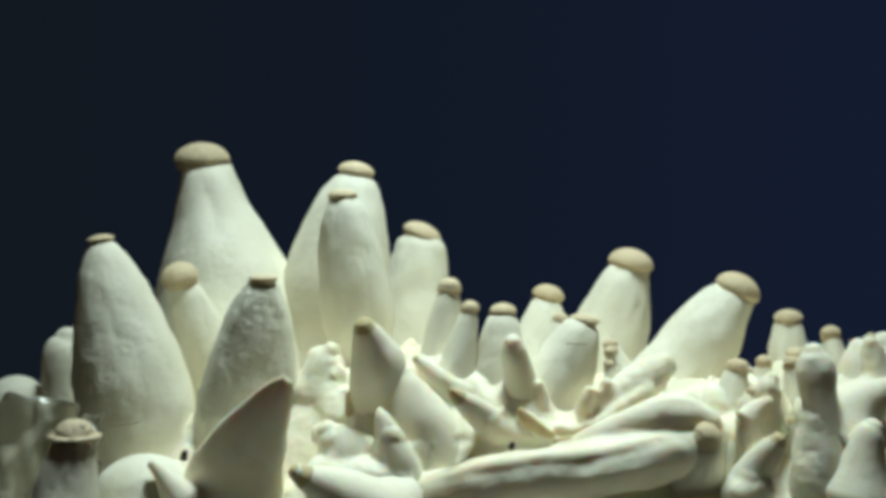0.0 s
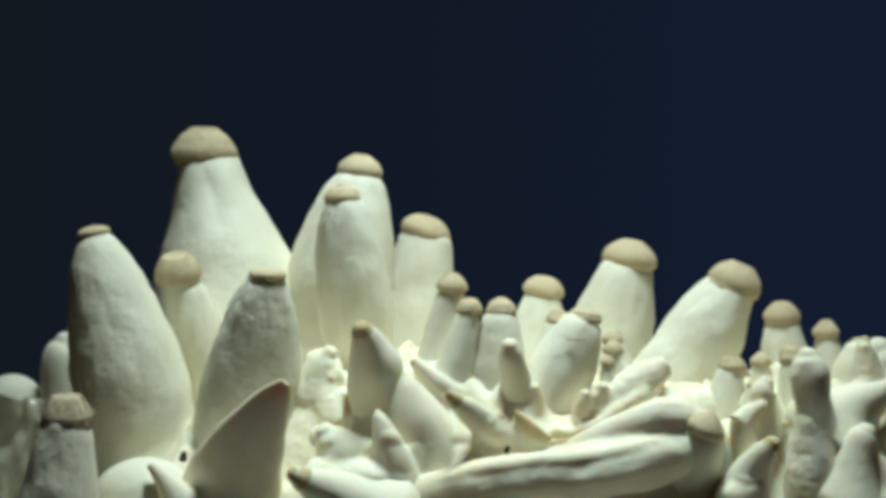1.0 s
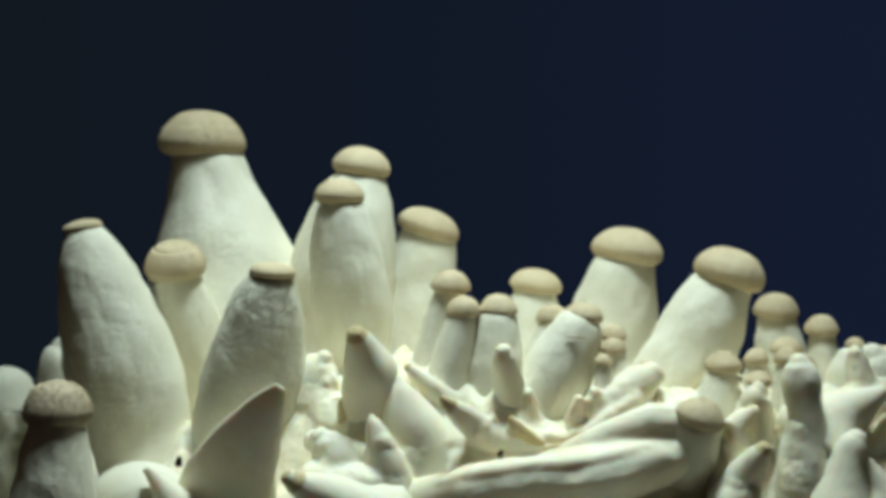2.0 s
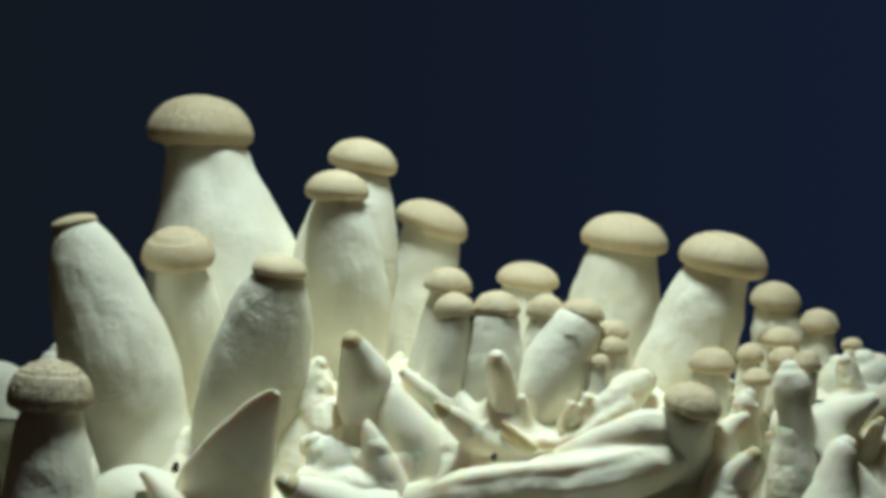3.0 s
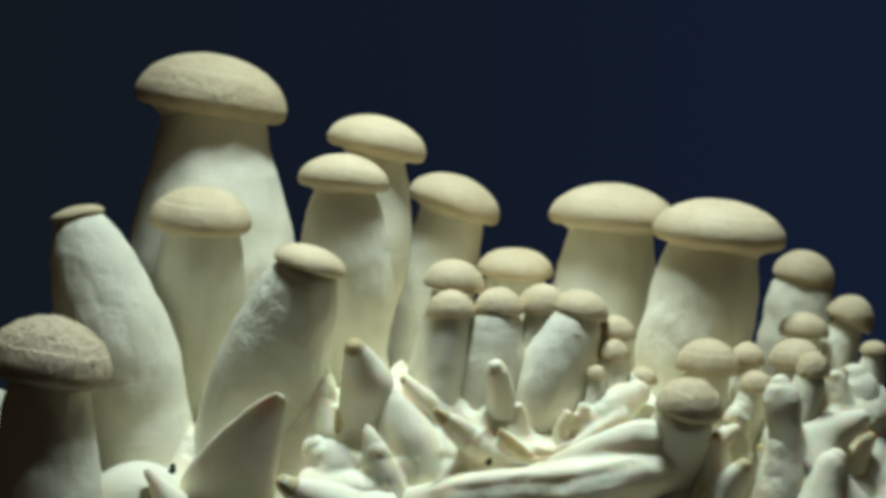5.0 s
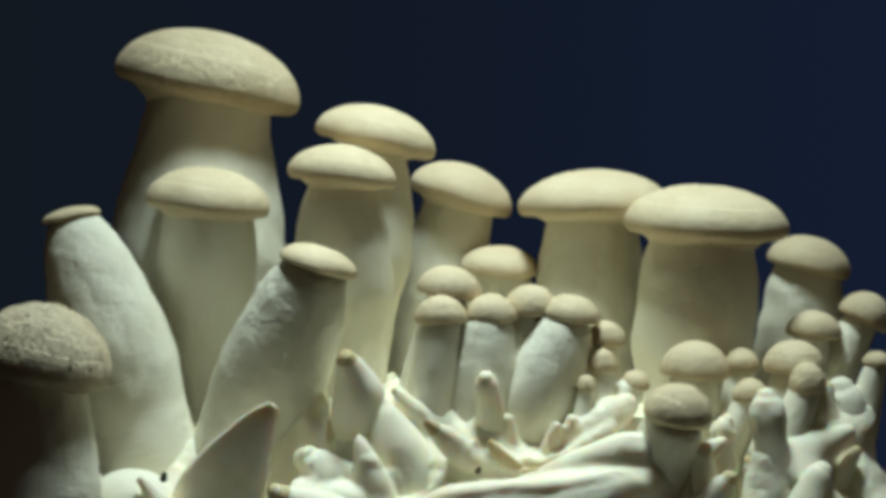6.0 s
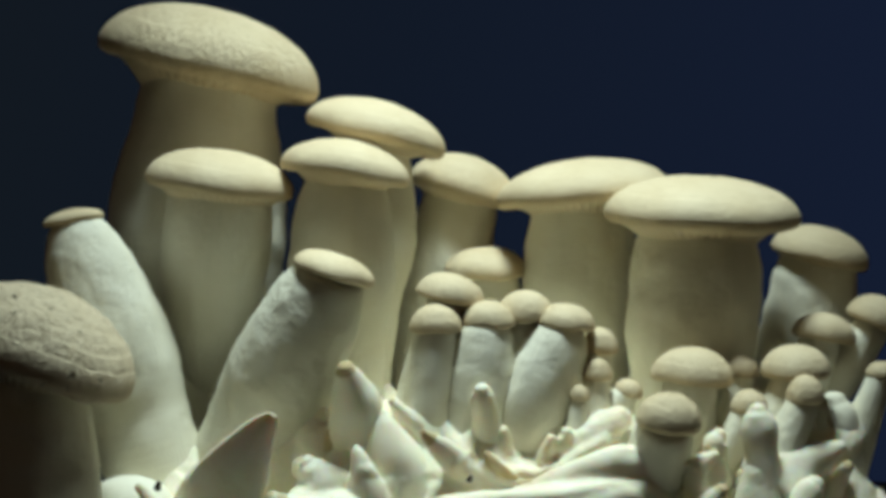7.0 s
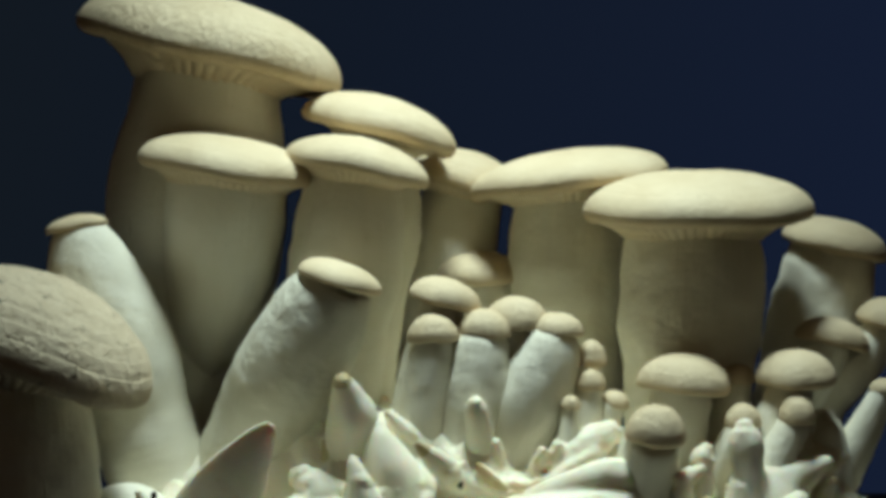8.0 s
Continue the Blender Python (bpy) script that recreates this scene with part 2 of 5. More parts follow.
            MOVES.append((piece("cap_slice", source.data, cap, rest, seed * 0.37, 0.22 * R, lumpy * R, 2), keys))
        bpy.data.objects.remove(source)
    if necks:
        grow_gills(cap, rows, necks, lip, slices, seed)
    return cap


def grow_gills(cap, rows, necks, lip, slices, seed):
    """The underside: rounded gills that run down onto the stem like a trumpet and slide out of it as the cap opens."""
    R, neck = max((r[2], n) for r, n in zip(rows, necks))
    span = 0.92 * R - neck
    deep = 0.55 * span
    count = min(3, max(1, math.ceil(span / (1.1 * min(necks)))))
    turn = math.pi / slices
    for j in range(count):
        f = (j + 1) / count
        q1, width = neck + f * span, span / count * 1.25
        line = []
        for i in range(9):
            x = -width * i / 8
            line.append((x, -deep * ((0.92 * R - q1 - x) / span) ** 2 + deep * (1 - f) ** 2))
        line += [(-width, lip * 0.4), (-width * 0.5, lip * 0.4), (-lip * 0.1, lip * 0.3)]
        bm = bmesh.new()
        cols = []
        for k in range(-2, 3):
            col = []
            for x, z in line:
                y = k / 2 * max(q1 + x, 0.5) * math.tan(turn) * 1.08
                groove = 0.02 * R * (k / 2) ** 2
                col.append(bm.verts.new(((x - groove) * MM, y * MM, (z + groove * 0.7) * MM)))
            cols.append(col)
        m = len(line)
        for a, b in zip(cols, cols[1:]):
            for i in range(m):
                bm.faces.new((a[i], b[i], b[(i + 1) % m], a[(i + 1) % m]))
        close_sides(bm, cols)
        source = part("gill", bm, GILL, cap)
        for i in range(slices):
            a = 2 * math.pi * i / slices
            keys = []
            for (t, m, r, h, sunk), n in zip(rows, necks):
                q = n + f * (0.92 * r - n)
                keys.append((t, pose(0, 0, (sunk - h - lip * 0.85 - 0.55 * (0.92 * r - n) * (1 - f) ** 2) * MM, 0, 0, math.degrees(a)) @ pose(q * MM, 0, 0)))
            rest = pose(0, 0, 0, 0, 0, math.degrees(a)) @ pose(q1 * MM, 0, 0)
            MOVES.append((piece("gill", source.data, cap, rest, seed * 0.37, 0.3 * R, 0.006 * R), keys))
        bpy.data.objects.remove(source)


def stave_stem(thing, foot, rows, length, swell, widths, count, more, meat, seed, uneven, bell=0.0, forward=0.0):
    """A stem that widens as it lengthens: a core with long staves of flesh round it, which spread, tilt and rise with the cap.
    widths: radius at the cap and at the lower end, a pair for each row."""
    fx, fy, fz = foot
    top0, top1 = min(w[0] for w in widths), max(w[0] for w in widths)
    low0, low1 = min(w[1] for w in widths), max(w[1] for w in widths)
    flare = max(0.0, min(0.11 * top1, 0.2 * (min(r[3] for r in rows) - top0)))
    slope = sum(w[1] - w[0] for w in widths) / len(widths)
    core = part("stem", lathe([(0, 0, -length * (1.0 + more), low0 * 0.6), (0, 0, -length * 0.5, (low0 + top0) * 0.32), (0, 0, -2, top0 * 0.5)], sides=16, lumps=0.0), meat, thing)
    frames = [(r[0], pose((r[1] - fx) * MM, 0, (r[2] - fz) * MM, forward, math.degrees(math.atan2(r[1] - r[7], r[2] - r[8])), 0)) for r in rows]
    MOVES.append((core, frames))
    turn = math.pi / count
    bm = bmesh.new()
    cols, n = [], 40 if count > 36 else 24
    for k in range(-3, 4):
        col = []
        for i in range(n + 1):
            f = (i / n) * (1 + more)
            g = min(f, 1.0)
            puff = swell * 4 * g * (1 - g)
            wide = max(top1 * (1 - g) + low1 * g + puff, 2.0)
            thin = max(top0 * (1 - g) + low0 * g + puff, 2.0)
            y = k / 3 * (wide * math.tan(turn) * 1.12 + 0.006 * top1)
            x = puff - y * y / (2 * (0.85 * thin + 0.15 * wide))
            x += 0.25 * swell * math.sin(g * 9 + 1) * g * (1 - g) + flare * max(0.0, 1 - f / 0.16) ** 2
            x -= bell * math.sin(2 * math.pi * g)
            x -= 0.0012 * wide * (k / 3) ** 6 + max(0.0, f - 1) * slope + 0.3 * top0 * max(0.0, 1 - f / 0.07) ** 2
            col.append((x, y, -length * f))
        back = [(x - 0.45 * min(top0, low0) - 0.6, y * 0.6, z) for x, y, z in reversed(col)]
        cols.append([bm.verts.new((x * MM, y * MM, z * MM)) for x, y, z in col + back])
    m = len(cols[0])
    for a, b in zip(cols, cols[1:]):
        for i in range(m):
            bm.faces.new((a[i], b[i], b[(i + 1) % m], a[(i + 1) % m]))
    close_sides(bm, cols)
    source = part("stem_stave", bm, meat, core)
    middle = (top0 + top1) / 2
    for i in range(count):
        a = 2 * math.pi * i / count
        wave = 0.05 * math.sin(2 * a + fx) + 0.03 * math.sin(3 * a + fz)
        yaw = math.degrees(0.06 * math.cos(2 * a + fx) + 0.054 * math.cos(3 * a + fz))
        keys = []
        for r, (wt, wl) in zip(rows, widths):
            lean = math.degrees(math.asin(max(-0.9, min(0.9, (wl - wt) / length))))
            keys.append((r[0], pose(0, 0, 0, 0, 0, math.degrees(a)) @ pose(wt * (1 + wave * 0.6) * MM, 0, 0, 0, -lean * (1 + wave), 0) @ pose(0, 0, 0, 0, 0, -yaw)))
        rest = pose(0, 0, 0, 0, 0, math.degrees(a)) @ pose(middle * MM, 0, 0)
        MOVES.append((piece("stem_stave", source.data, core, rest, seed * 0.37, max(2.5, 0.5 * middle + 0.15 * low1), uneven * (low1 + top1)), keys))
    bpy.data.objects.remove(source)
    return core


def fill_in(rows, times):
    """Rows of numbers that begin with seconds, with further rows at the given times on a smooth curve through them."""
    seconds = [r[0] for r in rows]
    slopes = [[(b - a) / (q[0] - p[0]) for a, b in zip(p, q)] for p, q in zip(rows, rows[1:])]
    ways = [slopes[0]]
    for p, q in zip(slopes, slopes[1:]):
        ways.append([0.0 if a * b <= 0 else 2 * a * b / (a + b) for a, b in zip(p, q)])
    ways.append(slopes[-1])
    out = []
    for t in sorted(set(seconds) | set(times)):
        j = min(len(rows) - 2, sum(s <= t for s in seconds) - 1)
        h = seconds[j + 1] - seconds[j]
        u = (t - seconds[j]) / h
        k = (2 * u ** 3 - 3 * u * u + 1, (u ** 3 - 2 * u * u + u) * h, 3 * u * u - 2 * u ** 3, (u ** 3 - u * u) * h)
        out.append((t,) + tuple(k[0] * a + k[1] * m + k[2] * b + k[3] * n for a, m, b, n in zip(rows[j], ways[j], rows[j + 1], ways[j + 1]))[1:])
    return out


def mushroom(label, foot, rows, lip, slices=20, skin=None, meat=None, seed=1, group="", kind_name="king_oyster_mushroom", cap_label="", staves=None, uneven=0.022, scars=(), bell=0.0, forward=0.0):
    """A mushroom that lengthens and opens. foot: x, y, z in mm; rows: seconds, x and z of the cap's rim, radius, height, tilt,
    lean towards the viewer, x and z of the foot; staves: the stem's length, swelling, widths, count and how far it runs on below."""
    skin, meat = skin or CAP, meat or STEM
    full = fill_in([tuple(r) + tuple(w) for r, w in zip(rows, staves[2])], (0.5, 1.0, 2.2, 3.8, 5.4, 6.5, 7.5))
    rows = [r[:-2] for r in full]
    staves = (*staves[:2], [r[-2:] for r in full], *staves[3:])
    thing = tagged(new(kind_name), label, "mushroom", group)
    thing.location = [c * MM for c in foot]
    fx, fy, fz = foot
    core = stave_stem(thing, foot, rows, *staves, meat, seed, uneven, bell, forward)
    if fy < 5 and slices < 40:
        mid = min(rows, key=lambda r: abs(r[0] - 3))
        low = max(w[1] for w in staves[2])
        FEET.extend((mid[7] + (mid[1] - mid[7]) * f, fy, mid[8] + (mid[2] - mid[8]) * f, low) for f in (0.0, 0.12))
    for x, y, z, long, turned in scars:
        line = [(-long, 0.3, -0.03 * long, 0.1), (-long * 0.4, 0, 0.02 * long, 0.22), (long * 0.3, 0, 0, 0.24), (long, 0.3, 0.04 * long, 0.1)]
        mark = part("scar", lathe(line, sides=8, steps=4), SCAR, core, "dark healed slit")
        mark.matrix_local = pose(x * MM, y * MM, z * MM, 0, turned, 0)
    grow_cap(thing, [(r[0], pose((r[1] - fx) * MM, 0, (r[2] - fz) * MM, r[6], r[5], 0), r[3], r[4]) for r in rows], lip, skin, slices, seed, cap_label, [w[0] for w in staves[2]] if slices >= 44 else None, 0.016 if skin is OLD_CAP else 0.004)
    return thing


def bud(name, label, rows, path, tip=None, seed=1, lumps=0.07, meat=None, group="", crease=0.0, sides=20, spread=0.45, folds=(), flat=1.0):
    """A young or withered fruit body. rows: x, y, z, radius from foot to tip in mm; path: seconds, x, z, turn about its foot; tip: share of its length that is dry."""
    x0, y0, z0 = rows[0][:3]
    tall = math.dist(rows[0][:3], rows[-1][:3])
    body = [(x - x0, y - y0, z - z0, r * (1 + spread * math.exp(-(math.dist((x, y, z), rows[0][:3]) / (0.3 * tall)) ** 2))) for x, y, z, r in rows]
    thing = tagged(new(name), label, "mushroom bud", group)
    if tall > 8:
        FEET.extend((p[0] + x0, p[1] + y0, p[2] + z0, p[3]) for p in spline(body, 3)[:-2] if y0 > -12)
    for j, fold in enumerate(folds):
        part("fold", lathe([(x - x0, y - y0, z - z0, r) for x, y, z, r in fold], sides=sides, lumps=lumps, seed=seed + j + 1, crease=crease), meat or BUD, thing)
    part("stalk", lathe(body, sides=sides, lumps=lumps, seed=seed, crease=crease, flat=flat), meat or BUD, thing)
    if tip:
        end = spline(body, 10)
        end = end[int(len(end) * (1 - tip)):]
        grown = [(p[0], p[1], p[2], p[3] * (1.0 + 0.02 * min(1, i))) for i, p in enumerate(end)]
        part("tip", lathe(grown[::max(1, len(grown) // 4)] if len(grown) > 8 else grown, sides=sides, steps=3, lumps=lumps, seed=seed, flat=flat), TIP, thing, "brown dried tip")
    thing.location = (x0 * MM, y0 * MM, z0 * MM)
    MOVES.append((thing, [(t, pose(x * MM, y0 * MM, z * MM, 0, a, 0)) for t, x, z, a in path]))
    return thing


# the whole base leans a little as the cluster grows: seconds, shift along x and z in mm, turn
BASE = [(0, 0.9, 0.54, -0.44), (1.5, 0.65, 0.02, -0.22), (3, 0, 0, 0), (3.5, -0.06, 0.1, 0.15), (4, -0.13, 0.19, 0.34),
        (4.5, -0.31, 0.03, 0.78), (6, -0.67, -0.05, 1.54), (7, -0.7, -0.23, 2.12), (8, -1.14, -0.65, 2.77)]
FUSED = []
SLAB = []


def with_base(x, z):
    """The path of a foot at x, z that is carried by the base: seconds, x, z, turn."""
    out = []
    for t, dx, dz, a in BASE:
        c, n = math.cos(radians(a)), math.sin(radians(a))
        out.append((t, 10 + dx + (x - 10) * c + (z - 55) * n, 55 + dz - (x - 10) * n + (z - 55) * c, a))
    return out


def rooted(label, rows, skirt=0.55, **more):
    """A bud that grows out of the fused flesh of the base and moves with it; skirt: share of its length that melts into the flesh."""
    low = [r for i, r in enumerate(spline(rows, 4)) if i <= skirt * 4 * (len(rows) - 1)]
    if skirt:
        FUSED.append([(x, y, z, 1.04 * r) for x, y, z, r in low])
    return bud(more.pop("name", "mushroom_bud"), label, rows, with_base(rows[0][0], rows[0][2]), spread=0.0, **more)


def dry_rim(thing, line):
    """A dried, yellowish rim along a withered bud."""
    x0, y0, z0 = (c / MM for c in thing.location)
    part("dry_rim", lathe([(x - x0, y - y0, z - z0, r) for x, y, z, r in line], sides=14, lumps=0.3, crease=0.3, seed=5), TIP, thing, "yellowish dried rim")
    return thing


# ---- setting ----
def backdrop_wall():
    """A dark blue studio cloth far behind, with a glow put into its colour that is faintly brighter to one side."""
    mat, tree, shader = material("glowing_blue_cloth")
    link = tree.links.new
    where = tree.nodes.new("ShaderNodeTexCoord").outputs["Object"]
    cut = tree.nodes.new("ShaderNodeSeparateXYZ")
    link(where, cut.inputs[0])
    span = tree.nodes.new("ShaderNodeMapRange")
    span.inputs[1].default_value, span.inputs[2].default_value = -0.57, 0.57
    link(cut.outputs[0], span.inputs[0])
    # emission stands in for light on the cloth, bluer and brighter towards +x
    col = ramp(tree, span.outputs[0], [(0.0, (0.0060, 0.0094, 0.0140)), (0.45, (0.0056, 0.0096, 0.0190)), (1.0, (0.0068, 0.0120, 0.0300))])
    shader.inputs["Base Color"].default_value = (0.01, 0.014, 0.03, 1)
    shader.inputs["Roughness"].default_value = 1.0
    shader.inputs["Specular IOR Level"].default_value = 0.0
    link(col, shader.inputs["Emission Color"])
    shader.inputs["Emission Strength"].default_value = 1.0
    bm = bmesh.new()
    bmesh.ops.create_cube(bm, size=1)
    bmesh.ops.scale(bm, vec=(3.8, 0.012, 2.6), verts=bm.verts)
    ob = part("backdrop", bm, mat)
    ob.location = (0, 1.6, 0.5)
    tagged(ob, "plain dark blue studio cloth with a faint glow of its own", "backdrop", kind="structure")


def table():
    mat, tree, shader = material("dark_tabletop")
    grain = node(tree, "ShaderNodeTexNoise", Scale=9.0, Detail=6.0)
    tree.links.new(ramp(tree, grain.outputs[0], [(0.3, (0.012, 0.013, 0.016)), (0.7, (0.022, 0.023, 0.027))]), shader.inputs["Base Color"])
    shader.inputs["Roughness"].default_value = 0.8
    bm = bmesh.new()
    bmesh.ops.create_cube(bm, size=1)
    bmesh.ops.scale(bm, vec=(1.8, 1.3, 0.03), verts=bm.verts)
    ob = part("tabletop", bm, mat)
    ob.location = (0, -0.15, -0.015)
    tagged(ob, "dark matt tabletop under the cluster", "table", kind="structure")


RIDGE = [(-144.6, 40.0), (-115.8, 43.2), (-93.4, 48.0), (-72.6, 65.6), (-53.4, 65.6), (-39.0, 74.4), (-26.2, 76.8), (-13.4, 79.7), (-0.6, 81.3), (12.2, 79.0), (25.0, 74.9), (37.8, 73.3), (50.6, 74.4), (63.4, 73.6), (74.6, 72.8), (87.4, 72.0), (101.8, 72.0), (114.6, 72.8), (125.8, 65.6), (137.0, 56.0), (153.0, 46.4)]


def mound():
    """The block of mycelium from which everything grows: a high lumpy back, a slope of soft folds and a front face down to the table.
    RIDGE: x in mm and height of the back."""
    bm = bmesh.new()
    nx, ny = 390, 240
    xs, zs = [p[0] for p in RIDGE], [p[1] for p in RIDGE]
    across = np.linspace(-1, 1, nx + 1)
    along = np.linspace(-1, 1, ny + 1)
    X, Y = np.meshgrid(12 + across * 146, 22 + along * 88)
    H = np.zeros_like(X)
    for j in range(ny + 1):
        for i in range(nx + 1):
            x, y = X[j, i], Y[j, i]
            p = Vector((x * 0.05, y * 0.05, 0.3))
            p = p + 0.5 * Vector((noise.noise(p * 1.3), noise.noise(p * 1.3 + Vector((5, 2, 1))), 0))
            high = float(np.interp(x, xs, zs))
            start = -1.6 - 12 * math.exp(-((x - 20) / 28) ** 4)
            s = min(1.0, max(0.0, (start - y) / (35 + start)))
            s = s * s * (3 - 2 * s)
            top = high + (42 - high) * s - 2.0 * max(0.0, -33 - y) - 0.1 * max(0.0, y - 20)
            top += 5.5 * abs(noise.noise(p * 1.9)) + 3.4 * abs(noise.noise(p * 3.7 + Vector((1, 4, 2)))) + 1.2 * noise.noise(p * 8.0) - 4.2
            top -= 16 * math.exp(-((x - 68) / 16) ** 2) * min(1.0, max(0.0, (-24 - y) / 12))
            top += 1.2 * min(1.0, max(0.0, (y - 12) / 8)) * math.exp(-((x + 14) / 15) ** 4)
            top -= 8 * math.exp(-((x - 24) / 19) ** 2) * min(1.0, max(0.0, (-1 - y) / 6)) * min(1.0, max(0.0, (y + 24) / 6))
            H[j, i] = top + 6 * min(1.0, max(0.0, (y - 12) / 20)) * math.exp(-((x - 122) / 34) ** 4)
    # the flesh climbs a little way up whatever grows out of it
    base = H.copy()
    for x, y, z, r in FEET:
        far = np.hypot(X - x, Y - y) / (1.5 * r + 1.5)
        goal = np.minimum(z - 0.3 * r, base + 1.9 * r)
        H = np.maximum(H, base + np.maximum(goal - base, 0) * np.exp(-far ** 2))
    edge = np.abs(across)[None, :] ** 14 + np.abs(along)[:, None] ** 10
    H = np.maximum(0.0, H * np.maximum(0.0, 1 - edge))
    fused_flesh(X, Y, H)
    inner = np.clip((12 - Y) / 6, 0, 1) * np.clip((Y + 58) / 6, 0, 1) * np.clip((X + 108) / 6, 0, 1) * np.clip((138 - X) / 6, 0, 1)
    H = H - 7 * inner * (H > 20)
    grid = [[bm.verts.new((X[j, i] * MM, Y[j, i] * MM, H[j, i] * MM + 0.0005)) for i in range(nx + 1)] for j in range(ny + 1)]
    for j in range(ny):
        for i in range(nx):
            bm.faces.new((grid[j][i], grid[j][i + 1], grid[j + 1][i + 1], grid[j + 1][i]))
    ob = part("mycelium_block", bm, MOUND)
    tagged(ob, "lumpy white mycelium block covered in buds", "growing block")


def fused_flesh(X, Y, H):
    """The front of the block: a bed of flesh, folds and half-grown buds melted into one skin, which leans with the base."""
    columns = [i for i in range(X.shape[1]) if -110 < X[0, i] < 140][::2]
    levels = [j for j in range(Y.shape[0]) if -60 < Y[j, 0] < 14][::2]
    bm = bmesh.new()
    tops = [[bm.verts.new((X[j, i] * MM, Y[j, i] * MM, max(H[j, i], 13) * MM)) for i in columns] for j in levels]
    feet = [[bm.verts.new((X[j, i] * MM, Y[j, i] * MM, 11 * MM)) for i in columns] for j in levels]
    n, m = len(levels), len(columns)
    for j in range(n - 1):
        for i in range(m - 1):
            bm.faces.new((tops[j][i], tops[j][i + 1], tops[j + 1][i + 1], tops[j + 1][i]))
            bm.faces.new((feet[j][i], feet[j + 1][i], feet[j + 1][i + 1], feet[j][i + 1]))
    for j in range(n - 1):
        for i, turn in ((0, 1), (m - 1, -1)):
            bm.faces.new((tops[j][i], tops[j + 1][i], feet[j + 1][i], feet[j][i])[::turn])
    for i in range(m - 1):
        for j, turn in ((0, -1), (n - 1, 1)):
            bm.faces.new((tops[j][i], tops[j][i + 1], feet[j][i + 1], feet[j][i])[::turn])
    bmesh.ops.recalc_face_normals(bm, faces=bm.faces)
    melted("fused_flesh", "crumpled white folds and stunted buds fused into one skin", bm, FUSED)
    melted("folded_mushroom", "large folded mushroom stem lying across the base", bmesh.new(), SLAB, False)


def melted(name, label, bm, lines, crinkle=True):
    """Bodies of soft flesh along the given lines, joined to bm and melted into one wrinkled skin that leans with the base."""
    whole = bpy.data.meshes.new("flesh")
    for k, line in enumerate(lines):
        tube = lathe(line, sides=20, steps=5, lumps=0.07, seed=200 + k)
        tube.to_mesh(whole)
        tube.free()
        bm.from_mesh(whole)
    bm.to_mesh(whole)
    bm.free()
    ob = new(name, whole)
    melt = ob.modifiers.new("melt", "REMESH")
    melt.mode, melt.voxel_size = "VOXEL", 0.00062
    soft = ob.modifiers.new("soften", "SMOOTH")
    soft.factor, soft.iterations = 0.5, 12
    mesh = bpy.data.meshes.new_from_object(ob.evaluated_get(bpy.context.evaluated_depsgraph_get()))
    ob.modifiers.clear()
    ob.data = mesh
    bpy.data.meshes.remove(whole)
    co = corners(mesh)
    normals = np.empty(len(mesh.vertices) * 3, dtype=np.float32)
    mesh.vertex_normals.foreach_get("vector", normals)
    lift = []
    for p in (co * 1000).tolist():
        p = Vector(p)
        w = p + 2.5 * Vector((noise.noise(p * 0.11), noise.noise(p * 0.11 + Vector((7, 3, 1))), noise.noise(p * 0.11 + Vector((2, 8, 5)))))
        if crinkle:
            lift.append(0.7 * abs(noise.noise(w * 0.07)) + (0.3 + 0.5 * math.exp(-((p.x - 22) / 30) ** 2)) * abs(noise.noise(w * 0.24)) + 0.16 * noise.noise(p * 0.6) - 0.35)
        else:
            lift.append(0.9 * abs(noise.noise(w * 0.05)) + 0.25 * abs(noise.noise(Vector((w.x * 0.05, w.y * 0.3, w.z * 0.3)))) + 0.08 * noise.noise(p * 0.5) - 0.3)
    co = co + normals.reshape(-1, 3) * (np.array(lift, dtype=np.float32)[:, None] * MM)
    mesh.vertices.foreach_set("co", co.ravel())
    mesh.polygons.foreach_set("use_smooth", [True] * len(mesh.polygons))
    at_rest(mesh, co)
    mesh.materials.clear()
    mesh.materials.append(MOUND)
    tagged(ob, label, "mushroom flesh")
    MOVES.append((ob, [(t, pose((10 + dx) * MM, 0, (55 + dz) * MM, 0, a, 0) @ pose(-0.010, 0, -0.055)) for t, dx, dz, a in BASE]))


def crumpled_sheet(wide, tall, seed, rough):
    """A crumpled double-walled sheet in mm, standing upright."""
    bm = bmesh.new()
    n, sheets = 30, []
    for side in (0, 1):
        rows = []
        for j in range(n + 1):
            rows.append([])
            for i in range(n + 1):
                a, b = i / n - 0.5, j / n - 0.5
                p = Vector((a * 5, b * 5, seed))
                z = rough * (6 * noise.noise(p) + 4 * abs(noise.noise(p * 2.2)) + 2 * abs(noise.noise(p * 4.5)))
                rows[-1].append(bm.verts.new(((a * wide + 2 * noise.noise(p * 1.4)) * MM, (z + side * 0.3 + b * 8) * MM, (b * tall * (1 - 0.5 * a * a) + 3 * noise.noise(p + Vector((3, 1, 0)))) * MM)))
        sheets.append(rows)
    for rows in sheets:
        for j in range(n):
            for i in range(n):
                bm.faces.new((rows[j][i], rows[j][i + 1], rows[j + 1][i + 1], rows[j + 1][i]))
    lo, hi = sheets
    for i in range(n):
        for a, b in (((0, i), (0, i + 1)), ((n, i), (n, i + 1)), ((i, 0), (i + 1, 0)), ((i, n), (i + 1, n))):
            bm.faces.new((lo[a[0]][a[1]], lo[b[0]][b[1]], hi[b[0]][b[1]], hi[a[0]][a[1]]))
    bmesh.ops.recalc_face_normals(bm, faces=bm.faces)
    return bm


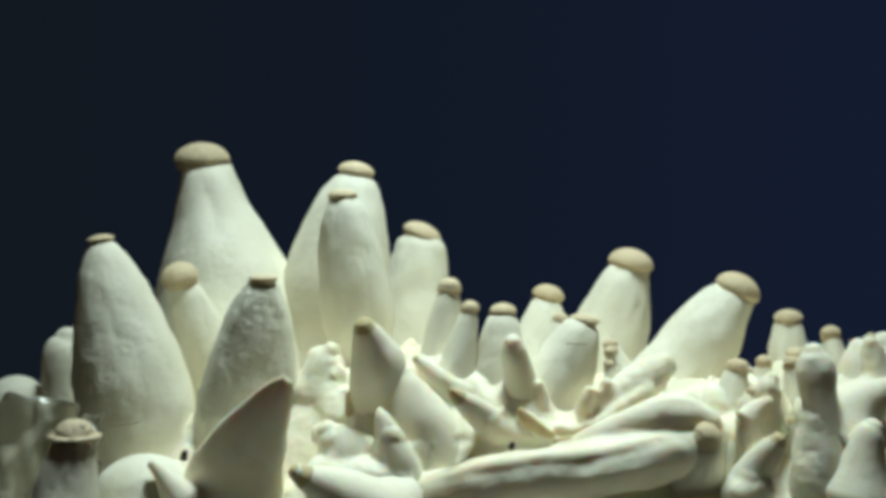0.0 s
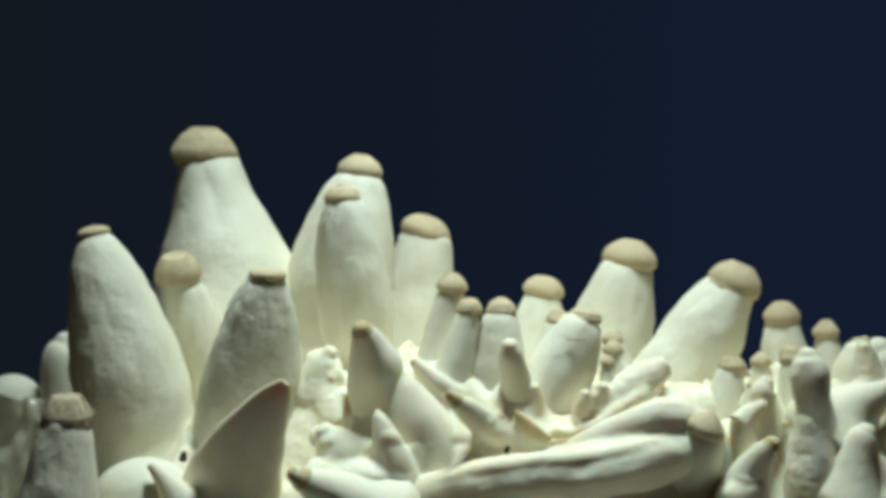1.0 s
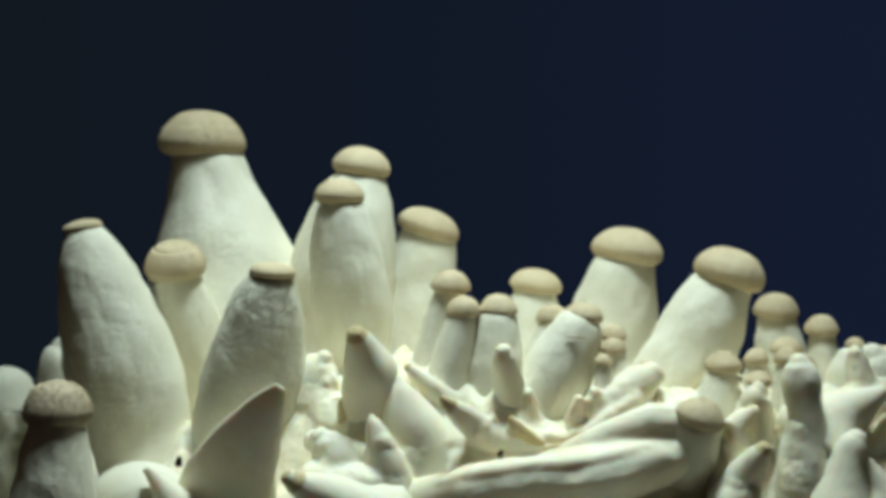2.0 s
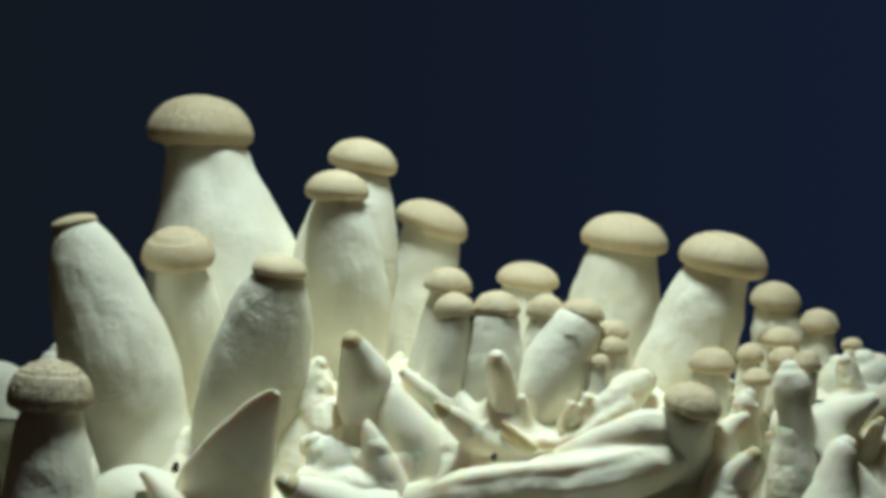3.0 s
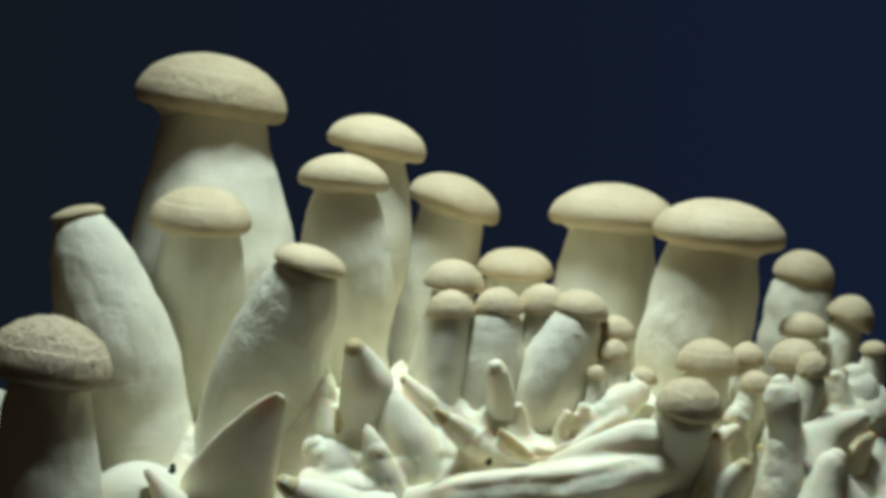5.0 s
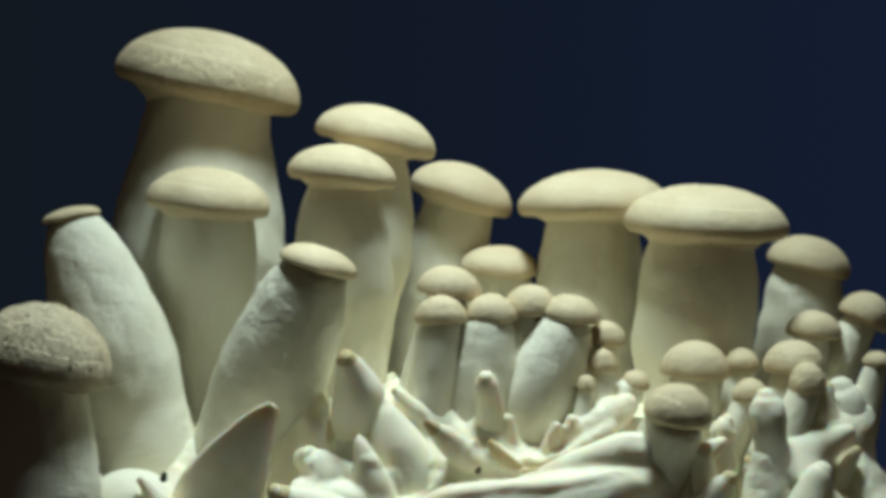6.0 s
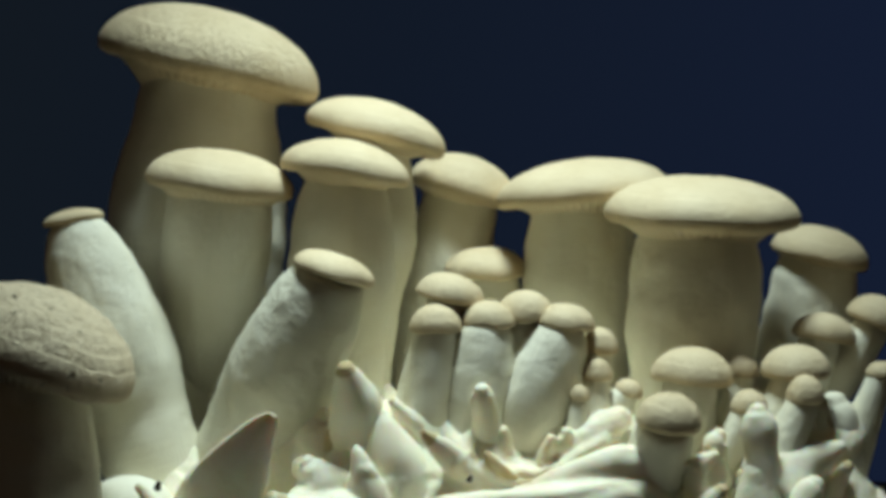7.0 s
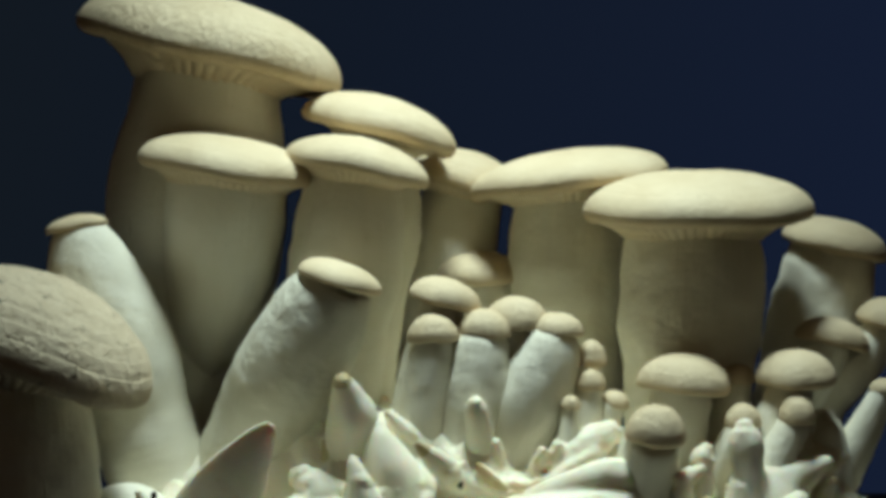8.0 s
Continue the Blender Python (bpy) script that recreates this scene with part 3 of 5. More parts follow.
def film_scrap():
    """A crumpled scrap of the clear growing bag, pushed aside by the mushroom that comes up beside it."""
    thing = tagged(new("plastic_film"), "crumpled scrap of clear growing bag at the block's edge", "plastic film")
    part("sheet", crumpled_sheet(24, 40, 1.7, 0.8), FILM, thing)
    flap = part("flap", crumpled_sheet(15, 18, 4.1, 0.4), FILM, thing, "brownish smooth flap of the bag")
    flap.location = (0.009, 0.012, 0.006)
    MOVES.append((thing, [(t, pose(x * MM, -0.046, z * MM, 0, a, 0)) for t, x, z, a in ((0, -108, 52, 0), (1, -110, 52, -3), (1.5, -112, 51, -5), (3, -120, 49, -10), (4.5, -128, 47, -14), (8, -140, 45, -18))]))


backdrop_wall()
table()
film_scrap()

# ---- mushrooms, buds and crumbs ----
mushroom("tallest cream mushroom with a broad tan cap and swollen white stem", (-65.1, 52.8, 63.8),
    [(0, -77.5, 135.8, 8.7, 5.5, 0, 3, -65.1, 63.8),
     (1.5, -76.4, 142.1, 12.4, 8.7, 1, 3, -63.3, 61.5),
     (3, -76, 150.2, 16.6, 11.3, 4, 3, -60.8, 60.6),
     (4, -75.5, 155.5, 19.3, 12.9, 6.2, 3, -65.6, 61.8),
     (4.7, -74.8, 161.2, 22.6, 14.8, 9, 3, -71.3, 61.2),
     (6, -73.6, 173.8, 29.9, 18.3, 13, 3, -80, 63.1),
     (7, -73, 185, 36.2, 19.7, 15, 3, -81.5, 63),
     (8, -72.7, 195.9, 44.1, 19.4, 15, 3, -83.3, 62.7)], 3.3, 50, skin=PITTED_CAP, seed=1, group="tall mushrooms of the cluster",
    staves=(58.9, 0.8, [(6.9, 26.5), (9, 27.2), (11.2, 27.8), (13.2, 28), (15.2, 28.2), (19.5, 29), (22, 30), (24, 31)], 48, 1.2), bell=0.6)
mushroom("white mushroom with a rounded cream cap, standing behind another", (-35.2, 46.4, 67.8),
    [(0, -30, 132.1, 5.6, 3.1, 8, 4, -41.2, 66.1),
     (1.5, -27.1, 135.4, 8.1, 5, 8, 4, -39.6, 65.1),
     (3, -24.8, 140.4, 10.8, 7, 12, 4, -37.4, 65.6),
     (4, -23.6, 144.6, 12.6, 7.9, 12.4, 4, -35, 66.3),
     (4.7, -21.8, 148, 14.8, 8.9, 13, 4, -35.4, 65.3),
     (6, -18.6, 156.3, 19.4, 10.9, 14, 4, -30.3, 66.9),
     (7, -17.4, 162.9, 23, 11, 16, 4, -27.6, 68.8),
     (8, -15, 169.6, 25.9, 11.6, 16, 4, -24.6, 70.7)], 2.2, 46, seed=2, group="tall mushrooms of the cluster",
    staves=(51.3, 5.1, [(4.8, 14.6), (5.5, 14.8), (6, 14.6), (6.4, 13.4), (6.8, 13.6), (7.5, 13.8), (8, 14), (8.6, 14.3)], 44, 0.95))
mushroom("upright white mushroom with a smooth cream cap and stout stem", (-25, 14.4, 67.3),
    [(0, -32.1, 124.3, 4.2, 1.8, 0, 4, -25, 67.3),
     (1.5, -31.3, 126.1, 6.3, 3.6, 1, 4, -24.9, 65.1),
     (3, -30.9, 130.1, 9.4, 6.3, 3, 4, -24.2, 64.2),
     (4, -30.1, 133.6, 10.9, 6.9, 3.9, 4, -25, 64.1),
     (4.7, -30, 135.7, 12.8, 7.7, 5, 4, -27.5, 62.6),
     (6, -27.8, 142.9, 16.6, 9.6, 7, 4, -26.9, 63),
     (7, -26, 148.8, 20, 9.7, 9, 4, -28.6, 64.5),
     (8, -21.6, 154.8, 23.3, 9.9, 11, 4, -30.3, 65.9)], 1.9, 46, seed=3, group="tall mushrooms of the cluster",
    forward=6, staves=(48.3, 4.2, [(3.9, 8), (4.9, 8.9), (5.9, 9.9), (6.8, 10.8), (7.4, 11.5), (8.6, 12.8), (10.4, 14), (12.4, 15.3)], 44, 0.85))
mushroom("white mushroom with a tilted tan cap at the back", (-16.4, 76.8, 65.2),
    [(0, -10.6, 113.2, 6.5, 3.6, 22, 4, -16.4, 65.2),
     (1.5, -7.2, 117.1, 9.3, 4.9, 20, 4, -15.2, 63.8),
     (3, -3.7, 121.9, 12.4, 7, 20, 4, -13.3, 63.8),
     (4, -1.9, 126.3, 13.8, 8.1, 19.6, 4, -11.2, 64.4),
     (4.7, 1.6, 130.1, 15.4, 9.4, 19, 4, -12, 63.3),
     (6, 8.9, 139.5, 18.1, 11.1, 17, 4, -7.4, 64.8),
     (7, 11.1, 146.5, 19, 12, 15, 4, -5, 66.6),
     (8, 13.9, 153.5, 20.5, 12.2, 14, 4, -2.3, 68.5)], 2.4, 46, seed=4, group="tall mushrooms of the cluster",
    staves=(50.6, 1.4, [(7, 14.8), (8, 14.2), (8.8, 13.6), (9.1, 12.5), (9.8, 12.8), (11.2, 13.3), (12.2, 13.7), (13.4, 14.2)], 40, 0.75))
mushroom("cream mushroom with a wide flat cap and tulip-shaped stem", (-71.4, 17.6, 70.2),
    [(0, -79, 100.7, 5.5, 4.5, -8, 22, -70.2, 70.2),
     (1.5, -79.4, 104.1, 8.2, 7.2, -6, 18.2, -72, 68.1),
     (3, -77.5, 110.6, 10.8, 9.6, -1, 14.6, -73.2, 67.2),
     (4, -76.8, 115.7, 12.5, 10, 1.2, 12.3, -73, 67.4),
     (4.7, -74.2, 122, 14.6, 10.5, 4, 9.6, -75, 66.1),
     (6, -68.5, 134.3, 19.1, 11.3, 6, 3.6, -73, 66.8),
     (7, -64.6, 144.3, 23.4, 11.2, 7, 3, -72.8, 68.1),
     (8, -62, 154.3, 28.7, 10.7, 8, 3, -72.7, 69.3)], 2.1, 46, seed=5, group="tall mushrooms of the cluster",
    forward=12, staves=(71.3, 7.3, [(3.2, 1.9), (4.6, 1.7), (6, 1.5), (8.2, 1.5), (9.8, 1.4), (12.9, 1.4), (15.4, 1.4), (18.2, 1.4)], 48, 0.25))
mushroom("leaning white mushroom with a wrinkled stem and small tilted cap", (-58.2, -17.6, 56.6),
    [(0, -51.2, 101.6, 3.9, 0.8, 0, 4, -58.2, 56.6),
     (1.5, -48.7, 104.7, 5.5, 1.4, 3, 4, -57.5, 57.4),
     (3, -44.6, 107.4, 7.7, 4.3, 8, 4, -56.2, 59.6),
     (4, -43.4, 110.1, 8.7, 4.8, 12.1, 4, -56.9, 59.3),
     (4.7, -39.1, 111.2, 10, 5.4, 17, 4, -59.3, 57.8),
     (6, -32.9, 115.8, 11.3, 5.5, 17, 4, -58.6, 58),
     (7, -27.8, 117.5, 12.2, 5.5, 18, 4, -58.1, 59.3),
     (8, -25.3, 119.1, 12.9, 5.7, 18, 4, -57.7, 60.4)], 0.9, 48, meat=ROUGH_STEM, seed=6, group="tall mushrooms of the cluster",
    forward=16, staves=(49.8, 3.3, [(3.3, 14.5), (5, 14.9), (6.8, 15.4), (7.6, 15.4), (8.2, 15.4), (9.3, 15.4), (10.2, 15.7), (11.2, 16)], 44, 0.6), uneven=0.02)
mushroom("stout white stem leaning outward under a small button cap", (-87.7, 0, 52.9),
    [(0, -98.1, 111.8, 3.8, 1.3, -8, 4, -85.7, 52.9),
     (1.5, -101.2, 116.1, 5.1, 1.9, -10, 4, -84.9, 53.8),
     (3, -104.6, 121, 6.6, 2.1, -12, 4, -83.5, 56),
     (4, -104.8, 124.1, 7, 2.3, -12, 4, -82.8, 56.3),
     (4.7, -106.1, 125.8, 7.5, 2.5, -12, 4, -84.3, 55.1),
     (6, -106.7, 130.3, 8.5, 2.7, -11, 4, -81.6, 56.1),
     (7, -106.5, 133.5, 8.9, 3, -10, 4, -80.8, 57.5),
     (8, -106.4, 135.9, 9.3, 3.5, -10, 4, -80.2, 58.6)], 0.8, 44, seed=7, group="tall mushrooms of the cluster",
    staves=(61.1, 5, [(3.3, 14.6), (4.6, 14), (5.8, 13.8), (6.1, 14), (6.4, 14.2), (6.9, 14.5), (7.3, 14.8), (7.8, 15.2)], 60, 0.6), scars=[(-1, -15.8, -50.5, 4.5, 4)])
mushroom("dark shaded mushroom with a cracked brownish cap in front", (-102.6, -48, 32.5),
    [(0, -95.1, 63.1, 5.1, 4, 0, 5, -101.2, 23.4),
     (1, -97.1, 68.4, 7.1, 5.4, 0, 5, -101.6, 25.8),
     (1.5, -98, 69.1, 8.1, 6.3, 0, 5, -101.4, 27.3),
     (3, -100.6, 76, 11, 9, 3, 5, -101.2, 32.5),
     (4, -101.1, 79.6, 13.3, 10.5, 5.7, 5, -102.3, 35),
     (4.7, -103.8, 83.9, 16, 12.5, 9, 5, -105.1, 35.5),
     (6, -104.9, 89.2, 18.9, 16.3, 15, 5, -105, 39.4),
     (7, -107, 94.9, 27.9, 18.4, 22, 5, -106.3, 43),
     (8, -110.1, 99.8, 35.8, 21.2, 22, 5, -108.2, 46.4)], 2.6, 46, skin=OLD_CAP, seed=8, group="tall mushrooms of the cluster",
    staves=(46.3, 1.4, [(4.8, 12.7), (5.6, 13.1), (6, 13.2), (7.2, 13.7), (8.4, 14.7), (9.3, 15.4), (10.9, 16.6), (12.2, 17.8), (13.8, 19.1)], 40, 0.6))
mushroom("cream mushroom with a broad pale cap and thick stem", (44.6, 59.2, 63.3),
    [(0, 54.3, 103.9, 7.2, 4.9, 12, 4, 42.6, 63.3),
     (1.5, 55.8, 108.3, 10.3, 6.7, 9, 4, 45, 60.9),
     (3, 57.4, 115.8, 13.9, 8.9, 8, 4, 48.5, 60),
     (4, 58.9, 120.2, 16.3, 10, 6.7, 4, 48.9, 61.1),
     (4.7, 56, 124.5, 19.2, 11.3, 5, 4, 47.6, 60.4),
     (6, 52.2, 135.6, 24.5, 11.9, -2, 4, 49, 62.5),
     (7, 50.6, 144.4, 28.6, 11.3, -6, 4, 48.6, 64.2),
     (8, 48.6, 154, 33.6, 10.4, -8, 4, 49, 65.9)], 2.5, 46, seed=9, group="tall mushrooms of the cluster",
    staves=(52.5, 3.2, [(5.4, 13.6), (7.4, 14.2), (9.5, 14.4), (10.8, 14.6), (11.8, 14.8), (13.3, 15.2), (14.7, 16.7), (16.1, 18.4)], 44, 0.6))
mushroom("leaning cream mushroom with the widest flat cap and thick stem", (59.7, 24, 63.2),
    [(0, 81.8, 97, 6.9, 4.9, 26, 4, 58.7, 63.2),
     (1.5, 82.7, 101.7, 9.9, 7, 20, 4, 60.9, 60.9),
     (3, 83, 109.6, 13.4, 8.7, 12, 4, 63.9, 60),
     (4, 85, 114, 15.9, 9.6, 9.8, 4, 67.7, 61.1),
     (4.7, 84, 118.7, 18.8, 10.6, 7, 4, 68.4, 60.5),
     (6, 83.5, 127.8, 25.3, 12.9, 3, 4, 76.6, 60.3),
     (7, 84.5, 134.8, 30.6, 13.1, 2, 4, 79.2, 60.9),
     (8, 86.5, 140.8, 36.9, 14.1, -1, 4, 82.9, 61.4)], 2.8, 50, seed=10, group="tall mushrooms of the cluster",
    staves=(49.1, 3.3, [(5.6, 11.6), (7, 12), (8, 11.4), (10.1, 12.9), (11.5, 14), (14.3, 16), (16.6, 18), (19.2, 20.3)], 48, 0.6))
mushroom("pale mushroom with a rounded cap standing behind the widest one", (102.4, 52.8, 60.4),
    [(0, 101.9, 87.4, 4.5, 2.8, 0, 4, 102.4, 60.4),
     (1.5, 101.4, 90.2, 6.6, 5.1, 2, 4, 104.6, 59.8),
     (3, 104, 96.8, 8.1, 6.4, 8, 4, 107.5, 60.6),
     (4, 107.2, 101.1, 8.7, 7.4, 10.7, 4, 109.9, 60.7),
     (4.7, 113.2, 105.4, 9.4, 8.7, 14, 4, 109.6, 59.4),
     (6, 121.5, 115.7, 13.8, 9.9, 14, 4, 114.7, 60.1),
     (7, 128.2, 123.1, 16.4, 10, 14, 4, 117.6, 61.3),
     (8, 137.8, 131.3, 18.2, 9.5, 14, 4, 121.8, 62.5)], 1.6, 46, seed=11, group="tall mushrooms of the cluster",
    staves=(45, 1.7, [(3.8, 8.3), (4.9, 9.1), (6, 9.9), (7.5, 10.9), (8.6, 11.5), (10.6, 12.8), (12.1, 13.9), (13.7, 15.2)], 40, 0.6))
mushroom("small mushroom with an egg-shaped cream cap", (111.6, 24, 63.3),
    [(0, 108.8, 84.5, 2.9, 2.3, 0, 4, 111.6, 63.3),
     (1.5, 109.3, 86.8, 4.5, 3.6, 2, 4, 111.6, 63.3),
     (3, 111.6, 90.8, 6.2, 4.9, 4, 4, 111.6, 63.3),
     (4, 114.9, 93.5, 6.7, 6.1, 13.9, 4, 111.6, 63.3),
     (4.7, 120.7, 94.4, 7.2, 7.5, 26, 4, 111.6, 63.3),
     (6, 132.5, 99.6, 8.4, 8.4, 28, 4, 111.6, 63.3),
     (7, 139.1, 102, 9.7, 8.8, 28, 4, 111.6, 63.3),
     (8, 148.2, 104.3, 11.2, 9.8, 26, 4, 111.6, 63.3)], 1.2, 28, seed=12, group="small mushrooms of the cluster",
    staves=(29.2, 0.9, [(2.1, 7.5), (2.9, 7.5), (3.8, 7.4), (4.1, 7.5), (4.3, 7.5), (5, 7.5), (5.7, 7.5), (6.5, 7.6)], 26, 0.35))
mushroom("small mushroom with a domed cream cap and dark shaded stem", (105.3, 17.6, 60.6),
    [(0, 97.4, 79.2, 2.9, 1.6, 0, 4, 105.3, 60.6),
     (1.5, 97.9, 81.5, 3.9, 2.3, 0, 4, 105.3, 60.6),
     (3, 98.7, 87.1, 6.3, 3.6, 2, 4, 105.3, 60.6),
     (4, 101.6, 89.9, 6.7, 4.4, 2.5, 4, 105.3, 60.6),
     (4.7, 106.2, 91.2, 7.3, 5.4, 3, 4, 105.3, 60.6),
     (6, 115.7, 95.3, 8.6, 6.9, 6, 4, 105.3, 60.6),
     (7, 121.6, 98.3, 9.9, 7, 9, 4, 105.3, 60.6),
     (8, 128.6, 100.6, 11.8, 7.5, 12, 4, 105.3, 60.6)], 1.2, 28, seed=13, group="small mushrooms of the cluster",
    staves=(25.8, 1, [(1.9, 7.4), (2.4, 7.4), (3.7, 7.3), (4, 7.4), (4.3, 7.4), (5, 7.5), (5.7, 7.5), (6.7, 7.5)], 26, 0.35))
mushroom("small mushroom with a domed cream cap and stout stem", (71.2, -6.4, 48.8),
    [(0, 77, 77.3, 3.1, 2, 0, 4, 71.2, 48.8),
     (1.5, 76.9, 79.1, 4.4, 2.8, 0, 4, 71.2, 48.8),
     (3, 75.5, 81.2, 6.6, 4.7, 2, 4, 71.2, 48.8),
     (4, 77.3, 83, 7.5, 6.1, 2.5, 4, 71.2, 48.8),
     (4.7, 75.9, 82.5, 8.6, 7.8, 3, 4, 71.2, 48.8),
     (6, 76, 84.8, 10, 9.2, 3, 4, 71.2, 48.8),
     (7, 77.4, 86.6, 12, 9, 4, 4, 71.2, 48.8),
     (8, 78.2, 87.7, 14, 9.6, 4, 4, 71.2, 48.8)], 1.3, 30, seed=14, group="small mushrooms of the cluster",
    staves=(38.8, 1.2, [(2.4, 8.9), (3.1, 8.9), (4.3, 8.8), (4.8, 8.9), (5.3, 8.9), (6.1, 8.9), (7.2, 8.9), (8.3, 9)], 26, 0.35))
mushroom("small mushroom with a smooth rounded cream cap", (94.6, -8, 50.6),
    [(0, 91.6, 78.6, 2.1, 1.4, 0, 4, 94.6, 50.6),
     (1.5, 93, 81.3, 3.1, 2.2, 0, 4, 94.6, 50.6),
     (3, 95.1, 83.1, 4.7, 3, 0, 4, 94.6, 50.6),
     (4, 97.6, 84.8, 5.8, 4.4, 0, 4, 94.6, 50.6),
     (4.7, 99.8, 84.2, 7.1, 6.1, 0, 4, 94.6, 50.6),
     (6, 104.5, 86.3, 8.7, 7.9, 0, 4, 94.6, 50.6),
     (7, 107.7, 88, 10.1, 8.3, 0, 4, 94.6, 50.6),
     (8, 111.8, 89.1, 11.9, 9.4, 0, 4, 94.6, 50.6)], 1.3, 30, seed=15, group="small mushrooms of the cluster",
    staves=(36.3, 0.9, [(1.8, 7.4), (2.2, 7.4), (2.9, 7.4), (3.4, 7.4), (4, 7.4), (4.7, 7.4), (5.3, 7.4), (6.1, 7.5)], 26, 0.35))
mushroom("small mushroom with a ball-shaped cap on a dark stem", (91.3, -17.6, 42.6),
    [(0, 93.7, 77.1, 2.1, 1.8, 0, 4, 91.3, 42.6),
     (1.5, 95.6, 79.2, 2.9, 2.3, 0, 4, 91.3, 42.6),
     (3, 99.4, 82.3, 4, 3.4, 10, 4, 91.3, 42.6),
     (4, 101.9, 83.8, 4.3, 4.1, 8.2, 4, 91.3, 42.6),
     (4.7, 103, 82.7, 4.7, 5.1, 6, 4, 91.3, 42.6),
     (6, 106.2, 81.2, 5.3, 7.1, 0, 4, 91.3, 42.6),
     (7, 108.3, 81, 5.5, 6.9, 0, 4, 91.3, 42.6),
     (8, 110, 78.2, 5.5, 7, 0, 4, 91.3, 42.6)], 1.4, 25, seed=16, group="small mushrooms of the cluster",
    staves=(44.5, 0.6, [(1.6, 6.9), (2.3, 6.9), (3.2, 6.7), (3.4, 6.8), (3.8, 6.8), (4.2, 6.8), (4.4, 6.9), (4.4, 7.1)], 22, 0.35))
mushroom("small mushroom with a flat-bottomed button cap", (76.3, -14.4, 43.7),
    [(0, 80.2, 71.5, 2.1, 1.2, 0, 4, 76.3, 43.7),
     (1.5, 83.7, 75.2, 3.1, 1.8, 0, 4, 76.3, 43.7),
     (3, 86.4, 78.2, 4.2, 2.5, 0, 4, 76.3, 43.7),
     (4, 88.5, 79.5, 4.5, 3.2, 0, 4, 76.3, 43.7),
     (4.7, 88.2, 78.1, 4.9, 4.1, 0, 4, 76.3, 43.7),
     (6, 90.7, 78.3, 5.3, 5.2, 0, 4, 76.3, 43.7),
     (7, 92.8, 78.2, 5.6, 5.3, 0, 4, 76.3, 43.7),
     (8, 94.7, 76.7, 5.7, 6.1, 0, 4, 76.3, 43.7)], 1.1, 25, seed=17, group="small mushrooms of the cluster",
    staves=(37.3, 0.6, [(1.8, 5.6), (2.4, 5.5), (3.1, 5.4), (3.3, 5.4), (3.6, 5.4), (3.8, 5.5), (4, 5.5), (4.1, 5.6)], 22, 0.35))
mushroom("tiny pale mushroom with a round cap between larger ones", (86, 1.6, 55.8),
    [(0, 85.6, 77.8, 2.3, 1.9, 0, 4, 86, 55.8),
     (1.5, 86.6, 79.7, 3.2, 2.4, 0, 4, 86, 55.8),
     (3, 87.3, 82.8, 4.2, 3.9, 0, 4, 86, 55.8),
     (4, 89.4, 84.6, 4.7, 4.5, 0, 4, 86, 55.8),
     (4.7, 88.6, 84, 5.3, 5.3, 0, 4, 86, 55.8),
     (6, 91.1, 86.2, 5.3, 5.3, 0, 4, 86, 55.8),
     (8, 96.4, 89, 5.2, 4.9, 0, 4, 86, 55.8)], 1.1, 25, seed=18, group="small mushrooms of the cluster",
    staves=(29.9, 0.6, [(1.8, 5.4), (2.4, 5.3), (3.1, 5.2), (3.4, 5.2), (3.8, 5.2), (3.9, 5.3), (3.8, 5.5)], 22, 0.35))
mushroom("short mushroom with a torn pale cap on a dark stem", (61.6, -32, 44.7),
    [(0, 65.2, 61.1, 3.9, 3.3, 32, 12, 61.6, 44.7),
     (1.5, 66.5, 65.8, 5.7, 3.9, 22, 12, 61.6, 44.7),
     (3, 66.2, 72.4, 7.9, 5.5, 15, 12, 61.6, 44.7),
     (4, 67.9, 73.9, 8.4, 6.8, 12.8, 12, 61.6, 44.7),
     (4.7, 66.7, 72.9, 9, 8.4, 10, 12, 61.6, 44.7),
     (6, 67.2, 74.4, 9.5, 8.9, 8, 12, 61.6, 44.7),
     (7, 66.8, 75.4, 9.3, 8.4, 6, 12, 61.6, 44.7),
     (8, 66.2, 74.4, 8.9, 9.2, 5, 12, 61.6, 44.7)], 1.5, 28, seed=19, group="small mushrooms of the cluster",
    forward=38, staves=(24.6, 1.1, [(4, 10.3), (5, 10.1), (6.2, 9.8), (6.5, 9.9), (6.9, 9.9), (7.1, 10), (7.1, 10.2), (6.9, 10.6)], 26, 0.35))
mushroom("tiny pale mushroom with a round button cap", (120.1, 3.2, 46),
    [(0, 112.2, 82.3, 1.7, 1.3, 0, 4, 120.1, 46),
     (3, 116.6, 86.2, 3.1, 1.9, 0, 4, 120.1, 46),
     (4, 119.7, 87.9, 3.5, 2.4, 0, 4, 120.1, 46),
     (4.7, 124.2, 86.9, 4, 3, 0, 4, 120.1, 46),
     (6, 131.4, 87.1, 4.2, 3.3, 0, 4, 120.1, 46),
     (7, 135.8, 87.1, 4.6, 3.7, 0, 4, 120.1, 46),
     (8, 141.8, 85.8, 4.9, 3.5, 0, 4, 120.1, 46)], 0.8, 22, seed=20, group="small mushrooms of the cluster",
    staves=(46, 0.5, [(1.4, 7.2), (2.4, 7.1), (2.7, 7.1), (3.1, 7.1), (3.2, 7.2), (3.5, 7.2), (3.8, 7.3)], 22, 0.35))
